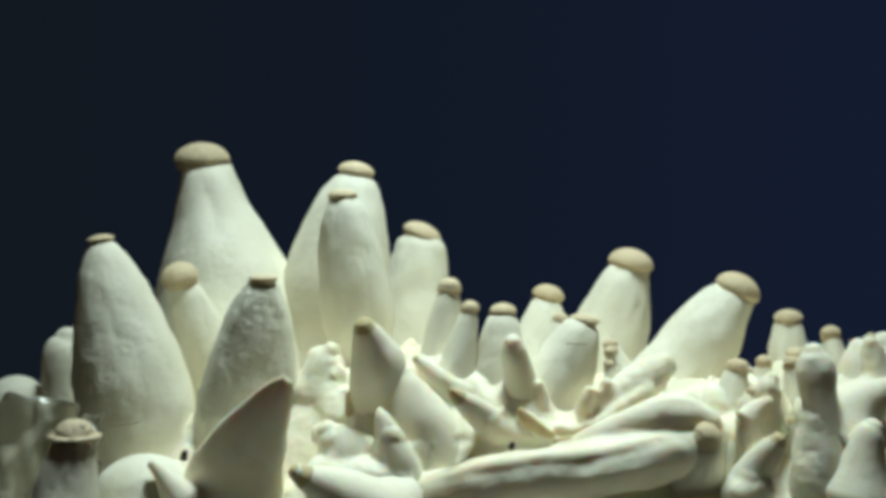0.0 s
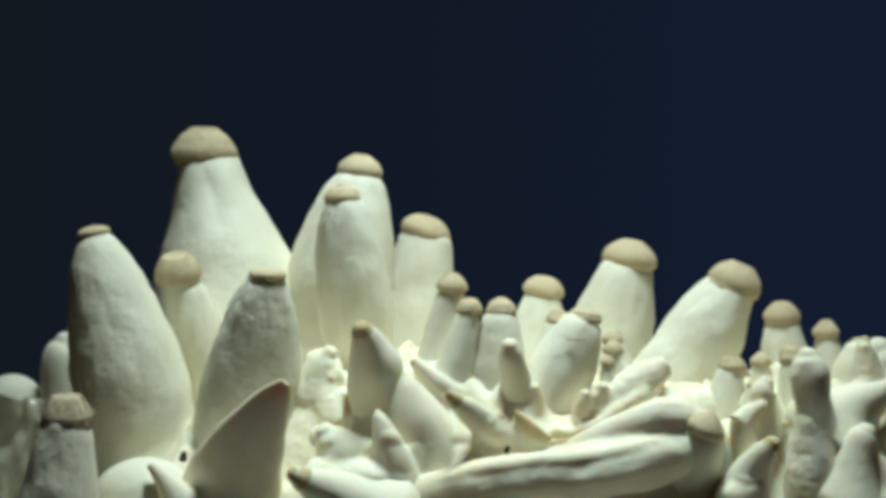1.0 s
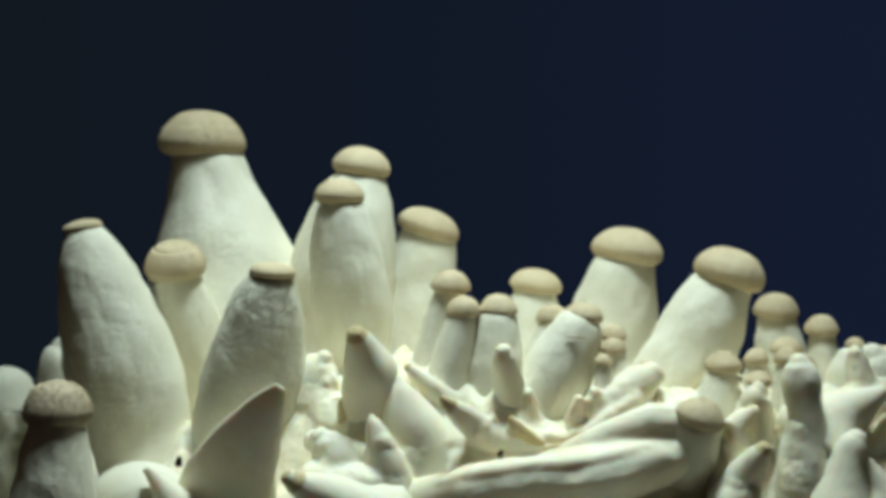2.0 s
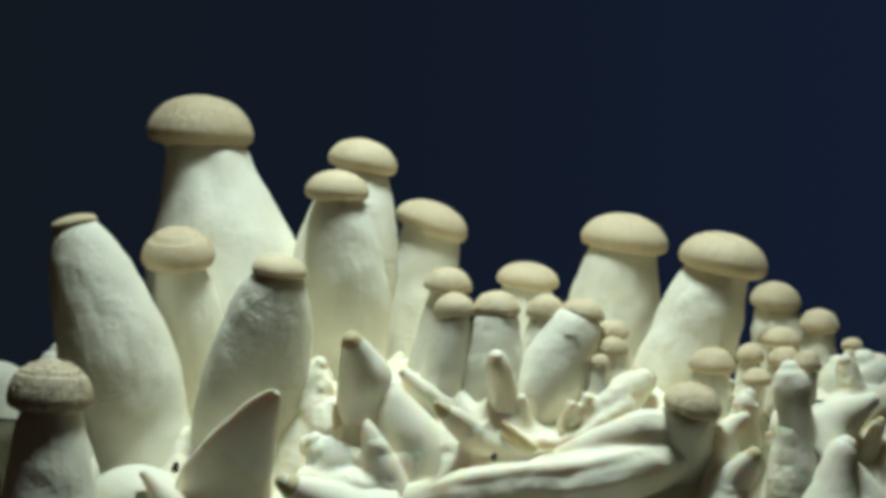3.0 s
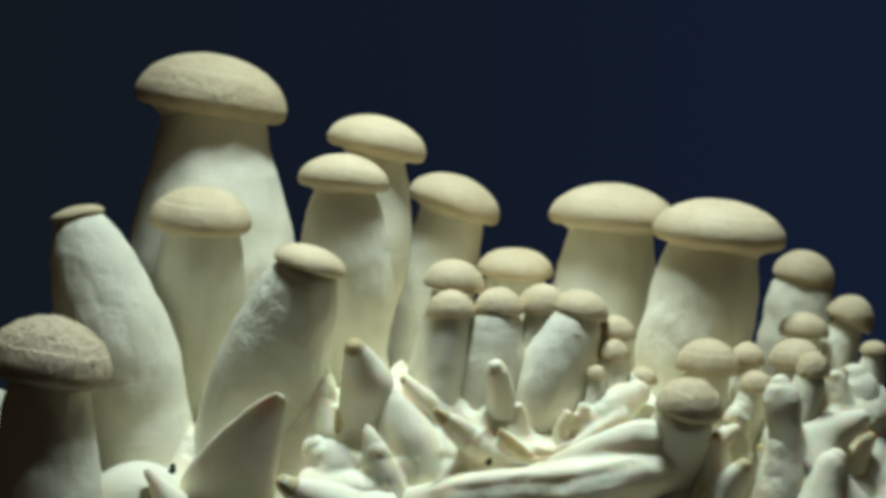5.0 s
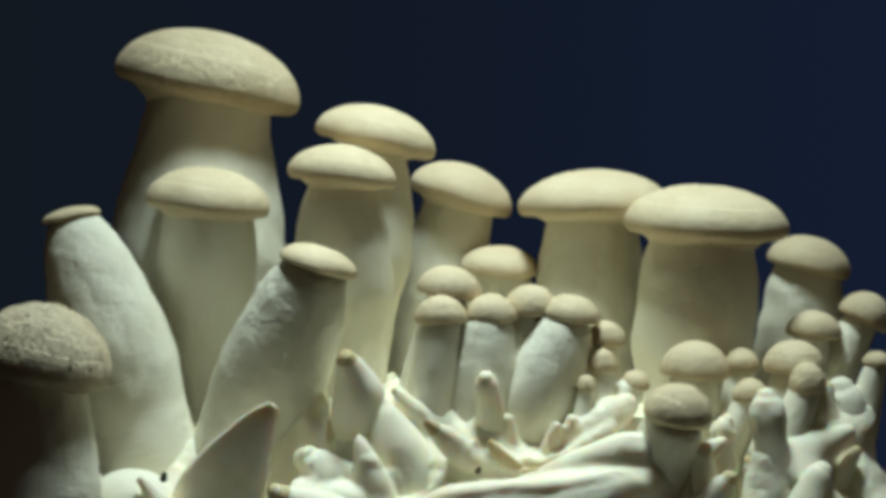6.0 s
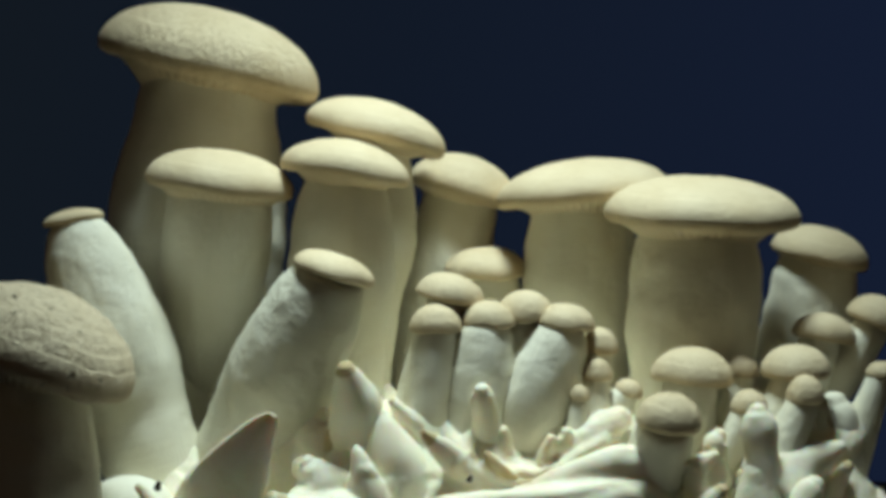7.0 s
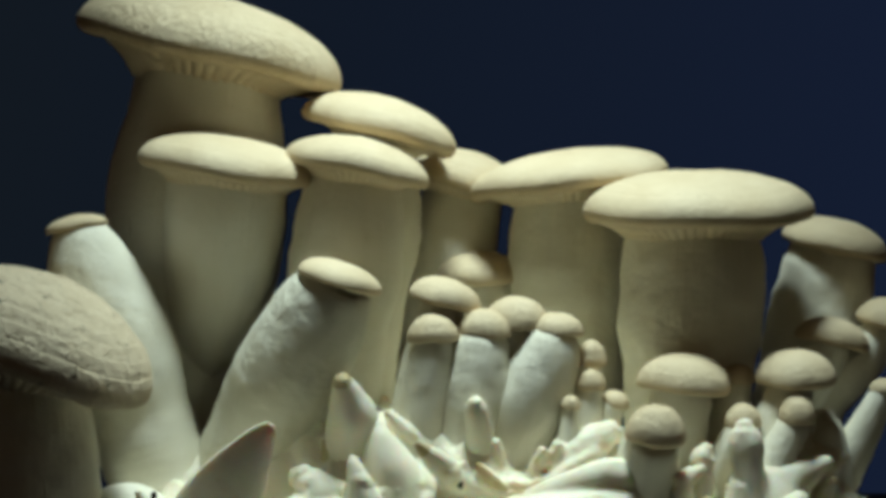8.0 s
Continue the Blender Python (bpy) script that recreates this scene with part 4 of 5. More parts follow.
mushroom("small mushroom with a tilted tan cap among its neighbours", (-5.4, -3.2, 69.1),
    [(0, -1.5, 98.8, 3.1, 2.5, 4, 4, -5.4, 69.1),
     (1.5, 0.5, 100.4, 5, 4.1, 4, 4, -5.4, 69.1),
     (3, 1.4, 103.1, 6.8, 5.2, 5, 4, -5.4, 69.1),
     (4, 2.6, 105.5, 7.6, 6.1, 6.8, 4, -5.4, 69.1),
     (4.7, 2.9, 105.9, 8.6, 7.2, 9, 4, -5.4, 69.1),
     (6, 4.4, 108.1, 9.4, 7.6, 10, 4, -5.4, 69.1),
     (7, 5.9, 110.3, 10.2, 7, 14, 4, -5.4, 69.1),
     (8, 5.9, 113.3, 11, 6.9, 16, 4, -5.4, 69.1)], 1.1, 28, seed=21, group="small mushrooms of the cluster",
    staves=(39.7, 0.9, [(2.5, 7.1), (3.4, 7.1), (4.2, 7), (4.6, 7), (5.1, 7), (5.4, 7), (5.8, 7.1), (6.2, 7.2)], 26, 0.35))
mushroom("small mushroom with a plump tan cap and short stem", (-1.4, -11.2, 68.2),
    [(0, 4, 92.9, 2.7, 2.4, 0, 4, -1.4, 68.2),
     (1.5, 4.8, 93.8, 4.2, 3.7, 0, 4, -1.4, 68.2),
     (3, 3.1, 96.4, 5.8, 5, 0, 4, -1.4, 68.2),
     (4, 4.1, 98.5, 6.3, 5.6, 0, 4, -1.4, 68.2),
     (4.7, 2.3, 98.3, 6.9, 6.4, 0, 4, -1.4, 68.2),
     (6, 1.9, 100.5, 7.6, 6.8, 0, 4, -1.4, 68.2),
     (7, 1.6, 101.4, 7.8, 6.9, 0, 4, -1.4, 68.2),
     (8, 2.4, 102.3, 7.9, 7.1, 0, 4, -1.4, 68.2)], 1.3, 28, seed=22, group="small mushrooms of the cluster",
    staves=(34.3, 0.9, [(2.2, 6.7), (3.3, 6.6), (4.7, 6.4), (5.1, 6.5), (5.5, 6.5), (6.2, 6.5), (6.2, 6.6), (6.4, 6.7)], 26, 0.35))
mushroom("small mushroom with a broad cap and bright white stem", (11.9, -8.8, 68),
    [(0, 13, 92.2, 3.7, 2.3, 0, 4, 11.9, 68),
     (1.5, 13.6, 93.9, 4.7, 4, 0, 4, 11.9, 68),
     (3, 15.1, 97.1, 6.8, 4.7, 2, 4, 11.9, 68),
     (4, 16.4, 99.2, 7, 5.5, 1.1, 4, 11.9, 68),
     (4.7, 16, 99.1, 7.2, 6.4, 0, 4, 11.9, 68),
     (6, 16.6, 101.1, 7.7, 6.5, 0, 4, 11.9, 68),
     (7, 17.2, 102.7, 8, 6.6, 0, 4, 11.9, 68),
     (8, 17.9, 103.4, 8.3, 7.5, -2, 4, 11.9, 68)], 1.1, 28, seed=23, group="small mushrooms of the cluster",
    staves=(31.4, 1.9, [(3.4, 8), (4.4, 8.2), (5.5, 8.5), (5.9, 8.7), (6.1, 8.9), (6.6, 9.2), (7, 9.5), (7.5, 9.9)], 34, 0.4))
mushroom("small mushroom with a flat tan cap at the back", (24.5, 62.4, 66.9),
    [(0, 29, 94, 5.1, 3.5, 14, 4, 24.5, 66.9),
     (1.5, 28.3, 98, 7.5, 5, 10, 4, 24.5, 66.9),
     (3, 27, 103.4, 10.1, 5.8, 6, 4, 24.5, 66.9),
     (4, 28.1, 106.7, 11.2, 6.6, 5.1, 4, 24.5, 66.9),
     (4.7, 24.7, 108.4, 12.5, 7.7, 4, 4, 24.5, 66.9),
     (6, 21.7, 114.7, 13.4, 7.8, 3, 4, 24.5, 66.9),
     (7, 18.8, 118.2, 14.2, 8.3, 0, 4, 24.5, 66.9),
     (8, 18.9, 121, 15, 8.9, -2, 4, 24.5, 66.9)], 1.6, 30, seed=24, group="small mushrooms of the cluster",
    staves=(37.8, 1.6, [(3.8, 12.1), (5.5, 12), (7.3, 11.8), (8, 11.8), (9, 11.8), (9.6, 11.9), (10.1, 12), (10.7, 12.1)], 26, 0.35))
mushroom("small mushroom with a leaning white stem and tan cap", (24.6, -6.4, 64.6),
    [(0, 35.4, 89.9, 4.2, 1.5, 8, 4, 24.6, 64.6),
     (1.5, 37.2, 92.4, 5, 2.8, 12, 4, 24.6, 64.6),
     (3, 39.2, 95.7, 6.2, 3.8, 16, 4, 24.6, 64.6),
     (4, 40.6, 98, 6.9, 4.8, 15.1, 4, 24.6, 64.6),
     (4.7, 39.5, 98.2, 7.8, 6.1, 14, 4, 24.6, 64.6),
     (6, 39.9, 100.7, 8.5, 6.6, 11, 4, 24.6, 64.6),
     (7, 40.1, 102.1, 8.7, 6.3, 8, 4, 24.6, 64.6),
     (8, 40, 104.1, 8.2, 5.5, 6, 4, 24.6, 64.6)], 0.9, 28, seed=25, group="small mushrooms of the cluster",
    staves=(36.3, 3.2, [(4, 8.3), (4.9, 8.6), (5.8, 8.8), (6.1, 9), (6.3, 9.2), (6.6, 9.4), (6.8, 9.6), (7.2, 9.9)], 34, 0.4), scars=[(-0.3, -8.9, -6.8, 2.8, -20)])
mushroom("small mushroom with a domed tan cap behind its neighbours", (24, -3.2, 65.9),
    [(0, 28.9, 90.1, 2.2, 1.6, 0, 4, 24, 65.9),
     (1.5, 29.4, 91.3, 4.1, 2.8, 0, 4, 24, 65.9),
     (3, 28.9, 95.3, 5.6, 5.4, 4, 4, 24, 65.9),
     (4, 30.2, 97.8, 6.2, 6.2, 4, 4, 24, 65.9),
     (4.7, 29, 98.6, 7, 7.2, 4, 4, 24, 65.9),
     (6, 28.5, 102.6, 7.9, 7.6, 4, 4, 24, 65.9),
     (7, 28.4, 104.2, 8.7, 8.1, 4, 4, 24, 65.9),
     (8, 27.9, 105.7, 10, 8.9, 4, 4, 24, 65.9)], 1.1, 28, seed=26, group="small mushrooms of the cluster",
    staves=(33.8, 0.9, [(2.2, 6.8), (3.2, 6.7), (3.9, 6.7), (4.3, 6.7), (4.7, 6.7), (5.1, 6.7), (5.5, 6.8), (6.2, 6.8)], 26, 0.35))
mushroom("tiny mushroom with a round cream cap in the hollow", (48.1, -8.8, 66.4),
    [(0, 42.4, 81.4, 2.1, 1.5, 0, 4, 48.1, 66.4),
     (3, 47.3, 85.3, 4.2, 3.8, 0, 4, 48.1, 66.4),
     (4, 49, 86.9, 4.4, 4.3, 0, 4, 48.1, 66.4),
     (4.7, 49, 85.9, 4.5, 4.8, 0, 4, 48.1, 66.4),
     (6, 49, 86.1, 4.3, 5.6, 0, 4, 48.1, 66.4),
     (7, 49.3, 86.7, 4.3, 5.6, 0, 4, 48.1, 66.4),
     (8, 50, 87.5, 4.4, 5.1, 0, 4, 48.1, 66.4)], 0.9, 22, seed=27, group="small mushrooms of the cluster",
    staves=(21.4, 0.5, [(1.4, 4.6), (3, 4.3), (3.1, 4.4), (3.2, 4.4), (3, 4.5), (3, 4.6), (3.1, 4.7)], 22, 0.35))
mushroom("tiny mushroom with a smooth cream cap beside a thick stem", (48.8, -1.6, 68.9),
    [(0, 42.7, 82.8, 2.2, 1.6, 0, 4, 48.8, 68.9),
     (3, 48, 89.7, 4.5, 3.5, 0, 4, 48.8, 68.9),
     (4, 49.7, 91.7, 5.2, 4.4, 0, 4, 48.8, 68.9),
     (4.7, 49.7, 91.5, 6, 5.5, 0, 4, 48.8, 68.9),
     (6, 50.5, 93.6, 5.6, 6, 0, 4, 48.8, 68.9),
     (7, 50.7, 94.8, 5.4, 6.4, 0, 4, 48.8, 68.9),
     (8, 50.7, 94.4, 4.8, 6.9, 0, 4, 48.8, 68.9)], 1.1, 22, seed=28, group="small mushrooms of the cluster",
    staves=(20.3, 0.6, [(1.7, 5), (3.1, 4.9), (3.6, 4.8), (4.1, 4.8), (3.9, 4.9), (3.7, 5), (3.4, 5.2)], 22, 0.35))
mushroom("tiny mushroom with a small ball cap near the base", (42.1, -15.2, 67),
    [(0, 41.2, 78.4, 1.5, 1.2, 0, 4, 42.1, 67),
     (3, 43.3, 82.3, 2.8, 2.2, 6, 4, 42.1, 67),
     (4, 44.7, 83.3, 2.8, 2.5, 5.1, 4, 42.1, 67),
     (4.7, 43.3, 81, 2.9, 2.9, 4, 4, 42.1, 67),
     (6, 43.7, 80.9, 2.9, 3.6, 0, 4, 42.1, 67),
     (7, 43.5, 81.3, 2.9, 3.6, 0, 4, 42.1, 67),
     (8, 43.3, 81.8, 3, 3.4, 0, 4, 42.1, 67)], 0.8, 22, seed=29, group="small mushrooms of the cluster",
    staves=(17.4, 0.3, [(1.1, 3.5), (2, 3.3), (2, 3.3), (2, 3.3), (2, 3.4), (2.1, 3.4), (2.1, 3.5)], 22, 0.35))
mushroom("small bent mushroom with a wilted button cap, lying low", (38.9, -5.6, 58.2),
    [(0, 55.5, 76.6, 2.3, 1.4, 25, 4, 38.9, 58.2),
     (1.5, 56.5, 78.8, 3.1, 1.4, 25, 4, 38.9, 58.2),
     (3, 56.6, 78.8, 3.8, 1.6, 27, 4, 38.9, 58.2),
     (4, 58.3, 80.5, 4, 1.9, 26.1, 4, 38.9, 58.2),
     (4.7, 57.7, 79.9, 4.2, 2.3, 25, 4, 38.9, 58.2),
     (6, 58.8, 81.3, 4.4, 3.9, 22, 4, 38.9, 58.2),
     (7, 58.7, 82.1, 4.5, 4, 20, 4, 38.9, 58.2),
     (8, 57.6, 82.2, 4.6, 3.8, 16, 4, 38.9, 58.2)], 0.9, 22, seed=30, group="small mushrooms of the cluster",
    staves=(35.1, 0.6, [(2.2, 6), (2.8, 5.9), (3.3, 5.8), (3.5, 5.8), (3.7, 5.8), (3.9, 5.9), (3.9, 6), (4, 6.1)], 22, 0.35))
bud("mushroom_bud", "smooth white bulging base lump", [(-81.4, -24, 29.8, 19.8), (-82.9, -24, 38.9, 17.5), (-83.6, -24, 44.3, 13.7)],
    [(0, -79.4, 29.9, -2.9), (1.5, -80, 29.2, -1.8), (3, -81.4, 29.8, 0), (3.5, -81.7, 30.1, 0.3), (4, -81.8, 30.4, 0.5), (4.5, -82.5, 31.4, 1.1), (6, -83.6, 33.1, 2.5), (7, -84.3, 34.2, 3.3), (8, -85.7, 34.6, 5.1)], seed=33, lumps=0.04, meat=STEM)
bud("mushroom_bud", "small pointed nub on the bulge", [(-72.1, -34.4, 45, 3.6), (-76.4, -36, 51.5, 2.1), (-78.7, -36.5, 54.5, 1.2)],
    [(0, -70.8, 45.1, -2.4), (1.5, -71.2, 44.6, -1.1), (3, -72.1, 45, 0), (3.5, -72.4, 45.2, 0.1), (4, -72.5, 45.5, 0.2), (4.5, -73, 46.2, 0.5), (6, -73.7, 47.5, 1.3), (7, -74.3, 48.3, 1.8), (8, -75.2, 48.8, 3.4)], seed=34, group="buds on the base")
bud("mushroom_bud", "dark-tipped pointed bud lying low", [(-20, -34.4, 39.8, 9.5), (-30.1, -39.2, 46.5, 6.8), (-37.9, -43.2, 51, 3.9), (-41.4, -44.8, 53.5, 2.2)],
    [(0, -18.3, 40.3, -1.4), (1.5, -18.8, 39.6, -0.5), (3, -20, 39.8, 0), (3.5, -20.2, 40, 0), (4, -20.4, 40.1, 0.1), (4.5, -20.8, 40.4, 0.3), (6, -21.6, 41, 0.8), (7, -22, 41.4, 1.1), (8, -23, 41.1, 2.2)], tip=0.25, seed=35, group="buds on the base")
bud("mushroom_bud", "tiny bud with a rounded pale tip", [(5.7, -4.8, 74, 3.2), (4.1, -4.8, 80.3, 2.7), (3.2, -4.8, 86.3, 2.1), (3, -4.8, 87.9, 1.6)],
    [(0, 5.6, 74.1, -3), (1.5, 5.7, 74.1, -1.8), (3, 5.7, 74, 0), (3.5, 5.7, 73.9, 0.3), (4, 5.7, 73.9, 0.6), (4.5, 5.9, 73.7, 1.1), (6, 6, 73.4, 2.5), (7, 6.3, 73.1, 3.4), (8, 6.5, 73, 5.3)], tip=0.22, seed=41, group="buds on the base")
bud("mushroom_bud", "pale horn-shaped bud pointing sideways", [(101.3, -17.6, 59.6, 10.2), (107, -18.4, 66.1, 7.4), (113.3, -19.2, 70.2, 4), (117.2, -19.5, 72.4, 2)],
    [(0, 101.9, 60.6, -1.1), (1.5, 101.8, 59.9, -1.2), (3, 101.3, 59.6, 0), (3.5, 101.3, 59.4, 0.4), (4, 101.2, 59.2, 0.7), (4.5, 101.3, 58.3, 1.6), (6, 101.3, 56.9, 3.2), (7, 101.7, 55.7, 4.4), (8, 101.6, 54.3, 5.2)], seed=75, group="buds on the base")
bud("mushroom_bud", "pale rounded bud by the stump", [(101.9, -30.4, 44.4, 6.6), (104.2, -31.2, 53.6, 5.4), (106.5, -31.5, 59.9, 3.9), (107.4, -31.5, 61.7, 2.7)],
    [(0, 103.4, 45.8, -2.6), (1.5, 103, 44.7, -2), (3, 101.9, 44.4, 0), (3.5, 101.8, 44.4, 0.5), (4, 101.6, 44.2, 0.9), (4.5, 101.6, 43.4, 1.7), (6, 101.2, 42.3, 3.6), (7, 101.4, 41.2, 4.9), (8, 100.8, 39.6, 6.5)], seed=76, group="buds on the base")
bud("mushroom_bud", "white bulging stump at the edge of the cluster", [(124.2, 0, 30.4, 11.2), (122.6, 0, 49.6, 9.6), (121, 0, 68.8, 8), (119.4, 0, 78.4, 6.4), (118.6, 0, 81.6, 4.2)],
    [(0, 126.3, 32, -3.1), (1.5, 125.7, 30.6, -2), (3, 124.2, 30.4, 0), (3.5, 123.9, 30.4, 0.4), (4, 123.6, 30.3, 0.7), (4.5, 123.5, 29.4, 1.3), (6, 122.7, 28.2, 2.9), (7, 122.6, 27.1, 3.9), (8, 121.6, 25.2, 5.9)], seed=77, meat=STEM, group="buds on the base")
bud("mushroom_bud", "pale stump with a ringed top", [(110.7, -3.2, 59.5, 7), (110.3, -3.2, 69.1, 6), (110.7, -3.2, 77, 4.8), (111.3, -3.2, 81, 3.2)],
    [(0, 111.3, 60.6, -3), (1.5, 111.2, 60, -2), (3, 110.7, 59.5, 0), (3.5, 110.6, 59.4, 0.4), (4, 110.5, 59.2, 0.8), (4.5, 110.7, 58.2, 1.5), (6, 110.7, 56.7, 3.2), (7, 111.1, 55.4, 4.3), (8, 111, 53.9, 6.2)], seed=78, group="buds on the base")
bud("mushroom_bud", "small torn bud near the edge", [(113.7, -30.4, 41.4, 6), (112.4, -30.7, 49, 4.2), (109.3, -31.2, 55.4, 2.1)],
    [(0, 115.2, 42.9, -3), (1.5, 114.8, 41.7, -1.7), (3, 113.7, 41.4, 0), (3.5, 113.5, 41.4, 0.3), (4, 113.3, 41.2, 0.5), (4.5, 113.3, 40.3, 1.1), (6, 112.9, 39, 2.4), (7, 113, 37.9, 3.2), (8, 112.3, 36.1, 5.2)], seed=79, group="buds on the base")
bud("mushroom_bud", "tiny nub-like bud on the folded base", [(99.2, -20.3, 52.2, 2.2), (100.7, -20.3, 58.6, 1.8), (101.6, -20.3, 61.9, 1.5), (102.3, -20.3, 63.2, 1)],
    [(0, 100.2, 53.4, -2.7), (1.5, 100, 52.5, -2), (3, 99.2, 52.2, 0), (3.5, 99.1, 52.1, 0.5), (4, 99, 51.9, 0.8), (4.5, 99, 51.1, 1.7), (6, 98.8, 49.8, 3.6), (7, 99.1, 48.7, 4.8), (8, 98.7, 47.3, 6.5)], tip=0.2, seed=90, group="buds on the base", sides=14, spread=0)
bud("mushroom_bud", "tiny nub-like bud on the folded base", [(112.5, -5.7, 74.1, 2.7), (113.3, -5.7, 80.7, 2.2), (113.7, -5.7, 83.4, 1.8), (114.1, -5.7, 84.3, 1.2)],
    [(0, 112.4, 75, -2.9), (1.5, 112.5, 74.6, -2.1), (3, 112.5, 74.1, 0), (3.5, 112.6, 73.9, 0.4), (4, 112.5, 73.6, 0.8), (4.5, 112.9, 72.4, 1.6), (6, 113.3, 70.7, 3.4), (7, 114, 69.2, 4.6), (8, 114.4, 67.9, 6.4)], tip=0.2, seed=91, group="buds on the base", sides=14, spread=0)
bud("mushroom_bud", "tiny nub-like bud on the folded base", [(91, -21.5, 50.8, 2.6), (89.8, -21.5, 57.2, 2.1), (89, -21.5, 61.2, 1.7), (88.5, -21.5, 63, 1.2)],
    [(0, 92.1, 52, -3.1), (1.5, 91.8, 51.1, -1.8), (3, 91, 50.8, 0), (3.5, 90.9, 50.7, 0.3), (4, 90.8, 50.6, 0.6), (4.5, 90.8, 49.8, 1.2), (6, 90.5, 48.7, 2.6), (7, 90.7, 47.7, 3.6), (8, 90.3, 46.3, 5.5)], tip=0.2, seed=92, group="buds on the base", sides=14, spread=0)
bud("mushroom_bud", "tiny nub-like bud on the folded base", [(106.6, -33.5, 37.4, 3.2), (103.9, -33.5, 43.7, 2.7), (102.3, -33.5, 46.7, 2.2), (101.3, -33.5, 47.9, 1.5)],
    [(0, 108.4, 39, -2.8), (1.5, 108, 37.7, -1.4), (3, 106.6, 37.4, 0), (3.5, 106.5, 37.4, 0.2), (4, 106.3, 37.3, 0.4), (4.5, 106.2, 36.5, 0.8), (6, 105.6, 35.3, 1.9), (7, 105.6, 34.3, 2.6), (8, 104.8, 32.5, 4.5)], tip=0.2, seed=93, group="buds on the base", sides=14, spread=0)
bud("mushroom_bud", "tiny nub-like bud on the folded base", [(70.5, -25.5, 46.8, 2.9), (71.5, -25.5, 53.1, 2.4), (72.2, -25.5, 57.1, 1.9), (72.6, -25.5, 58.9, 1.3)],
    [(0, 71.8, 47.8, -2.8), (1.5, 71.5, 46.9, -2), (3, 70.5, 46.8, 0), (3.5, 70.4, 46.7, 0.4), (4, 70.2, 46.7, 0.8), (4.5, 70.1, 46.1, 1.6), (6, 69.7, 45.4, 3.4), (7, 69.7, 44.6, 4.6), (8, 69.1, 43.4, 6.3)], tip=0.2, seed=94, group="buds on the base", sides=14, spread=0)
bud("mushroom_bud", "tiny nub-like bud on the folded base", [(89.6, -14, 59.2, 3), (87.3, -14, 65.7, 2.5), (85.9, -14, 69.3, 2), (84.9, -14, 70.8, 1.4)],
    [(0, 90.3, 60.2, -2.9), (1.5, 90.1, 59.5, -1.6), (3, 89.6, 59.2, 0), (3.5, 89.6, 59.1, 0.2), (4, 89.5, 58.9, 0.5), (4.5, 89.6, 58.1, 0.9), (6, 89.5, 56.9, 2.1), (7, 89.9, 55.8, 2.9), (8, 89.7, 54.6, 4.8)], tip=0.2, seed=95, group="buds on the base", sides=14, spread=0)
bud("mushroom_bud", "tiny nub-like bud on the folded base", [(115.6, -15.9, 54.7, 3), (117.9, -15.9, 61.2, 2.5), (119.3, -15.9, 64.8, 2), (120.2, -15.9, 66.3, 1.4)],
    [(0, 116.5, 56, -2.5), (1.5, 116.3, 55.1, -2), (3, 115.6, 54.7, 0), (3.5, 115.6, 54.6, 0.5), (4, 115.4, 54.4, 0.9), (4.5, 115.5, 53.4, 1.7), (6, 115.5, 51.9, 3.7), (7, 115.8, 50.6, 5), (8, 115.6, 49, 6.5)], tip=0.2, seed=96, group="buds on the base", sides=14, spread=0)
bud("mushroom_bud", "pale blurred stump behind the leaning stem", [(-114.2, 41.6, 40.9, 9.5), (-115.4, 41.6, 61.6, 8.7), (-116.4, 41.6, 79, 6.9), (-115.9, 41.6, 83.8, 3.8)],
    [(0, -114.7, 39.3, 0.2), (1.5, -115.2, 38.5, 0.4), (3, -115, 39.1, 0), (3.5, -115.7, 38.3, -0.9), (4, -116.3, 37.7, -1.8), (4.5, -119.6, 35.3, -2.8), (6, -119.5, 28.3, -3.5), (7, -121.4, 27.8, -4.2), (8, -124, 26.9, -5)], seed=80, meat=STEM, group="buds on the base")
bud("mushroom_bud", "pale low lump behind at the edge", [(-134.9, 44.8, 36.9, 13.9), (-135.7, 44.8, 57.9, 12.2), (-136.6, 44.8, 70.1, 8.7)],
    [(0, -132.6, 30.3, 2.8), (1.5, -134, 32.8, 1.3), (3, -135.7, 38.7, 0), (3.5, -136.8, 37.8, 0), (4, -137.8, 37.2, 0), (4.5, -141.6, 34.8, 0), (6, -143.6, 33.3, 0), (7, -146.7, 34.6, -0.1), (8, -150.7, 35.7, -0.2)], seed=81, meat=STEM, group="buds on the base")
bud("crumb", "dark crumb of substrate on the white flesh", [(-71, -32.8, 54.8, 0.7), (-70.6, -33, 56.5, 0.7)],
    [(0, -70.2, 55.2, 0.1), (1.5, -70.4, 55.1, 0), (3, -71, 54.8, 0), (3.5, -70.8, 55.5, 0), (4, -70.6, 56.4, 0), (4.5, -72.6, 55.8, 0), (6, -74.4, 56.6, -3.9), (7, -76.1, 56.8, 1.3), (8, -77.6, 56.5, -0.2)], seed=82, meat=SPECK, sides=10)
bud("crumb", "dark crumb of substrate on the folded flesh", [(13.3, -32.8, 57.9, 0.6), (13.8, -33, 58.9, 0.6)],
    [(0, 14.4, 58.1, -0.1), (1.5, 13.9, 57.3, -0.1), (3, 13.3, 57.9, 0), (3.5, 13.9, 58.3, 0), (4, 14.2, 59, 0), (4.5, 12.7, 58.1, 0.1), (6, 12.1, 58.7, 0.1), (7, 11, 59.1, 0.2), (8, 10.1, 59.9, 0.3)], seed=83, meat=SPECK, sides=10)

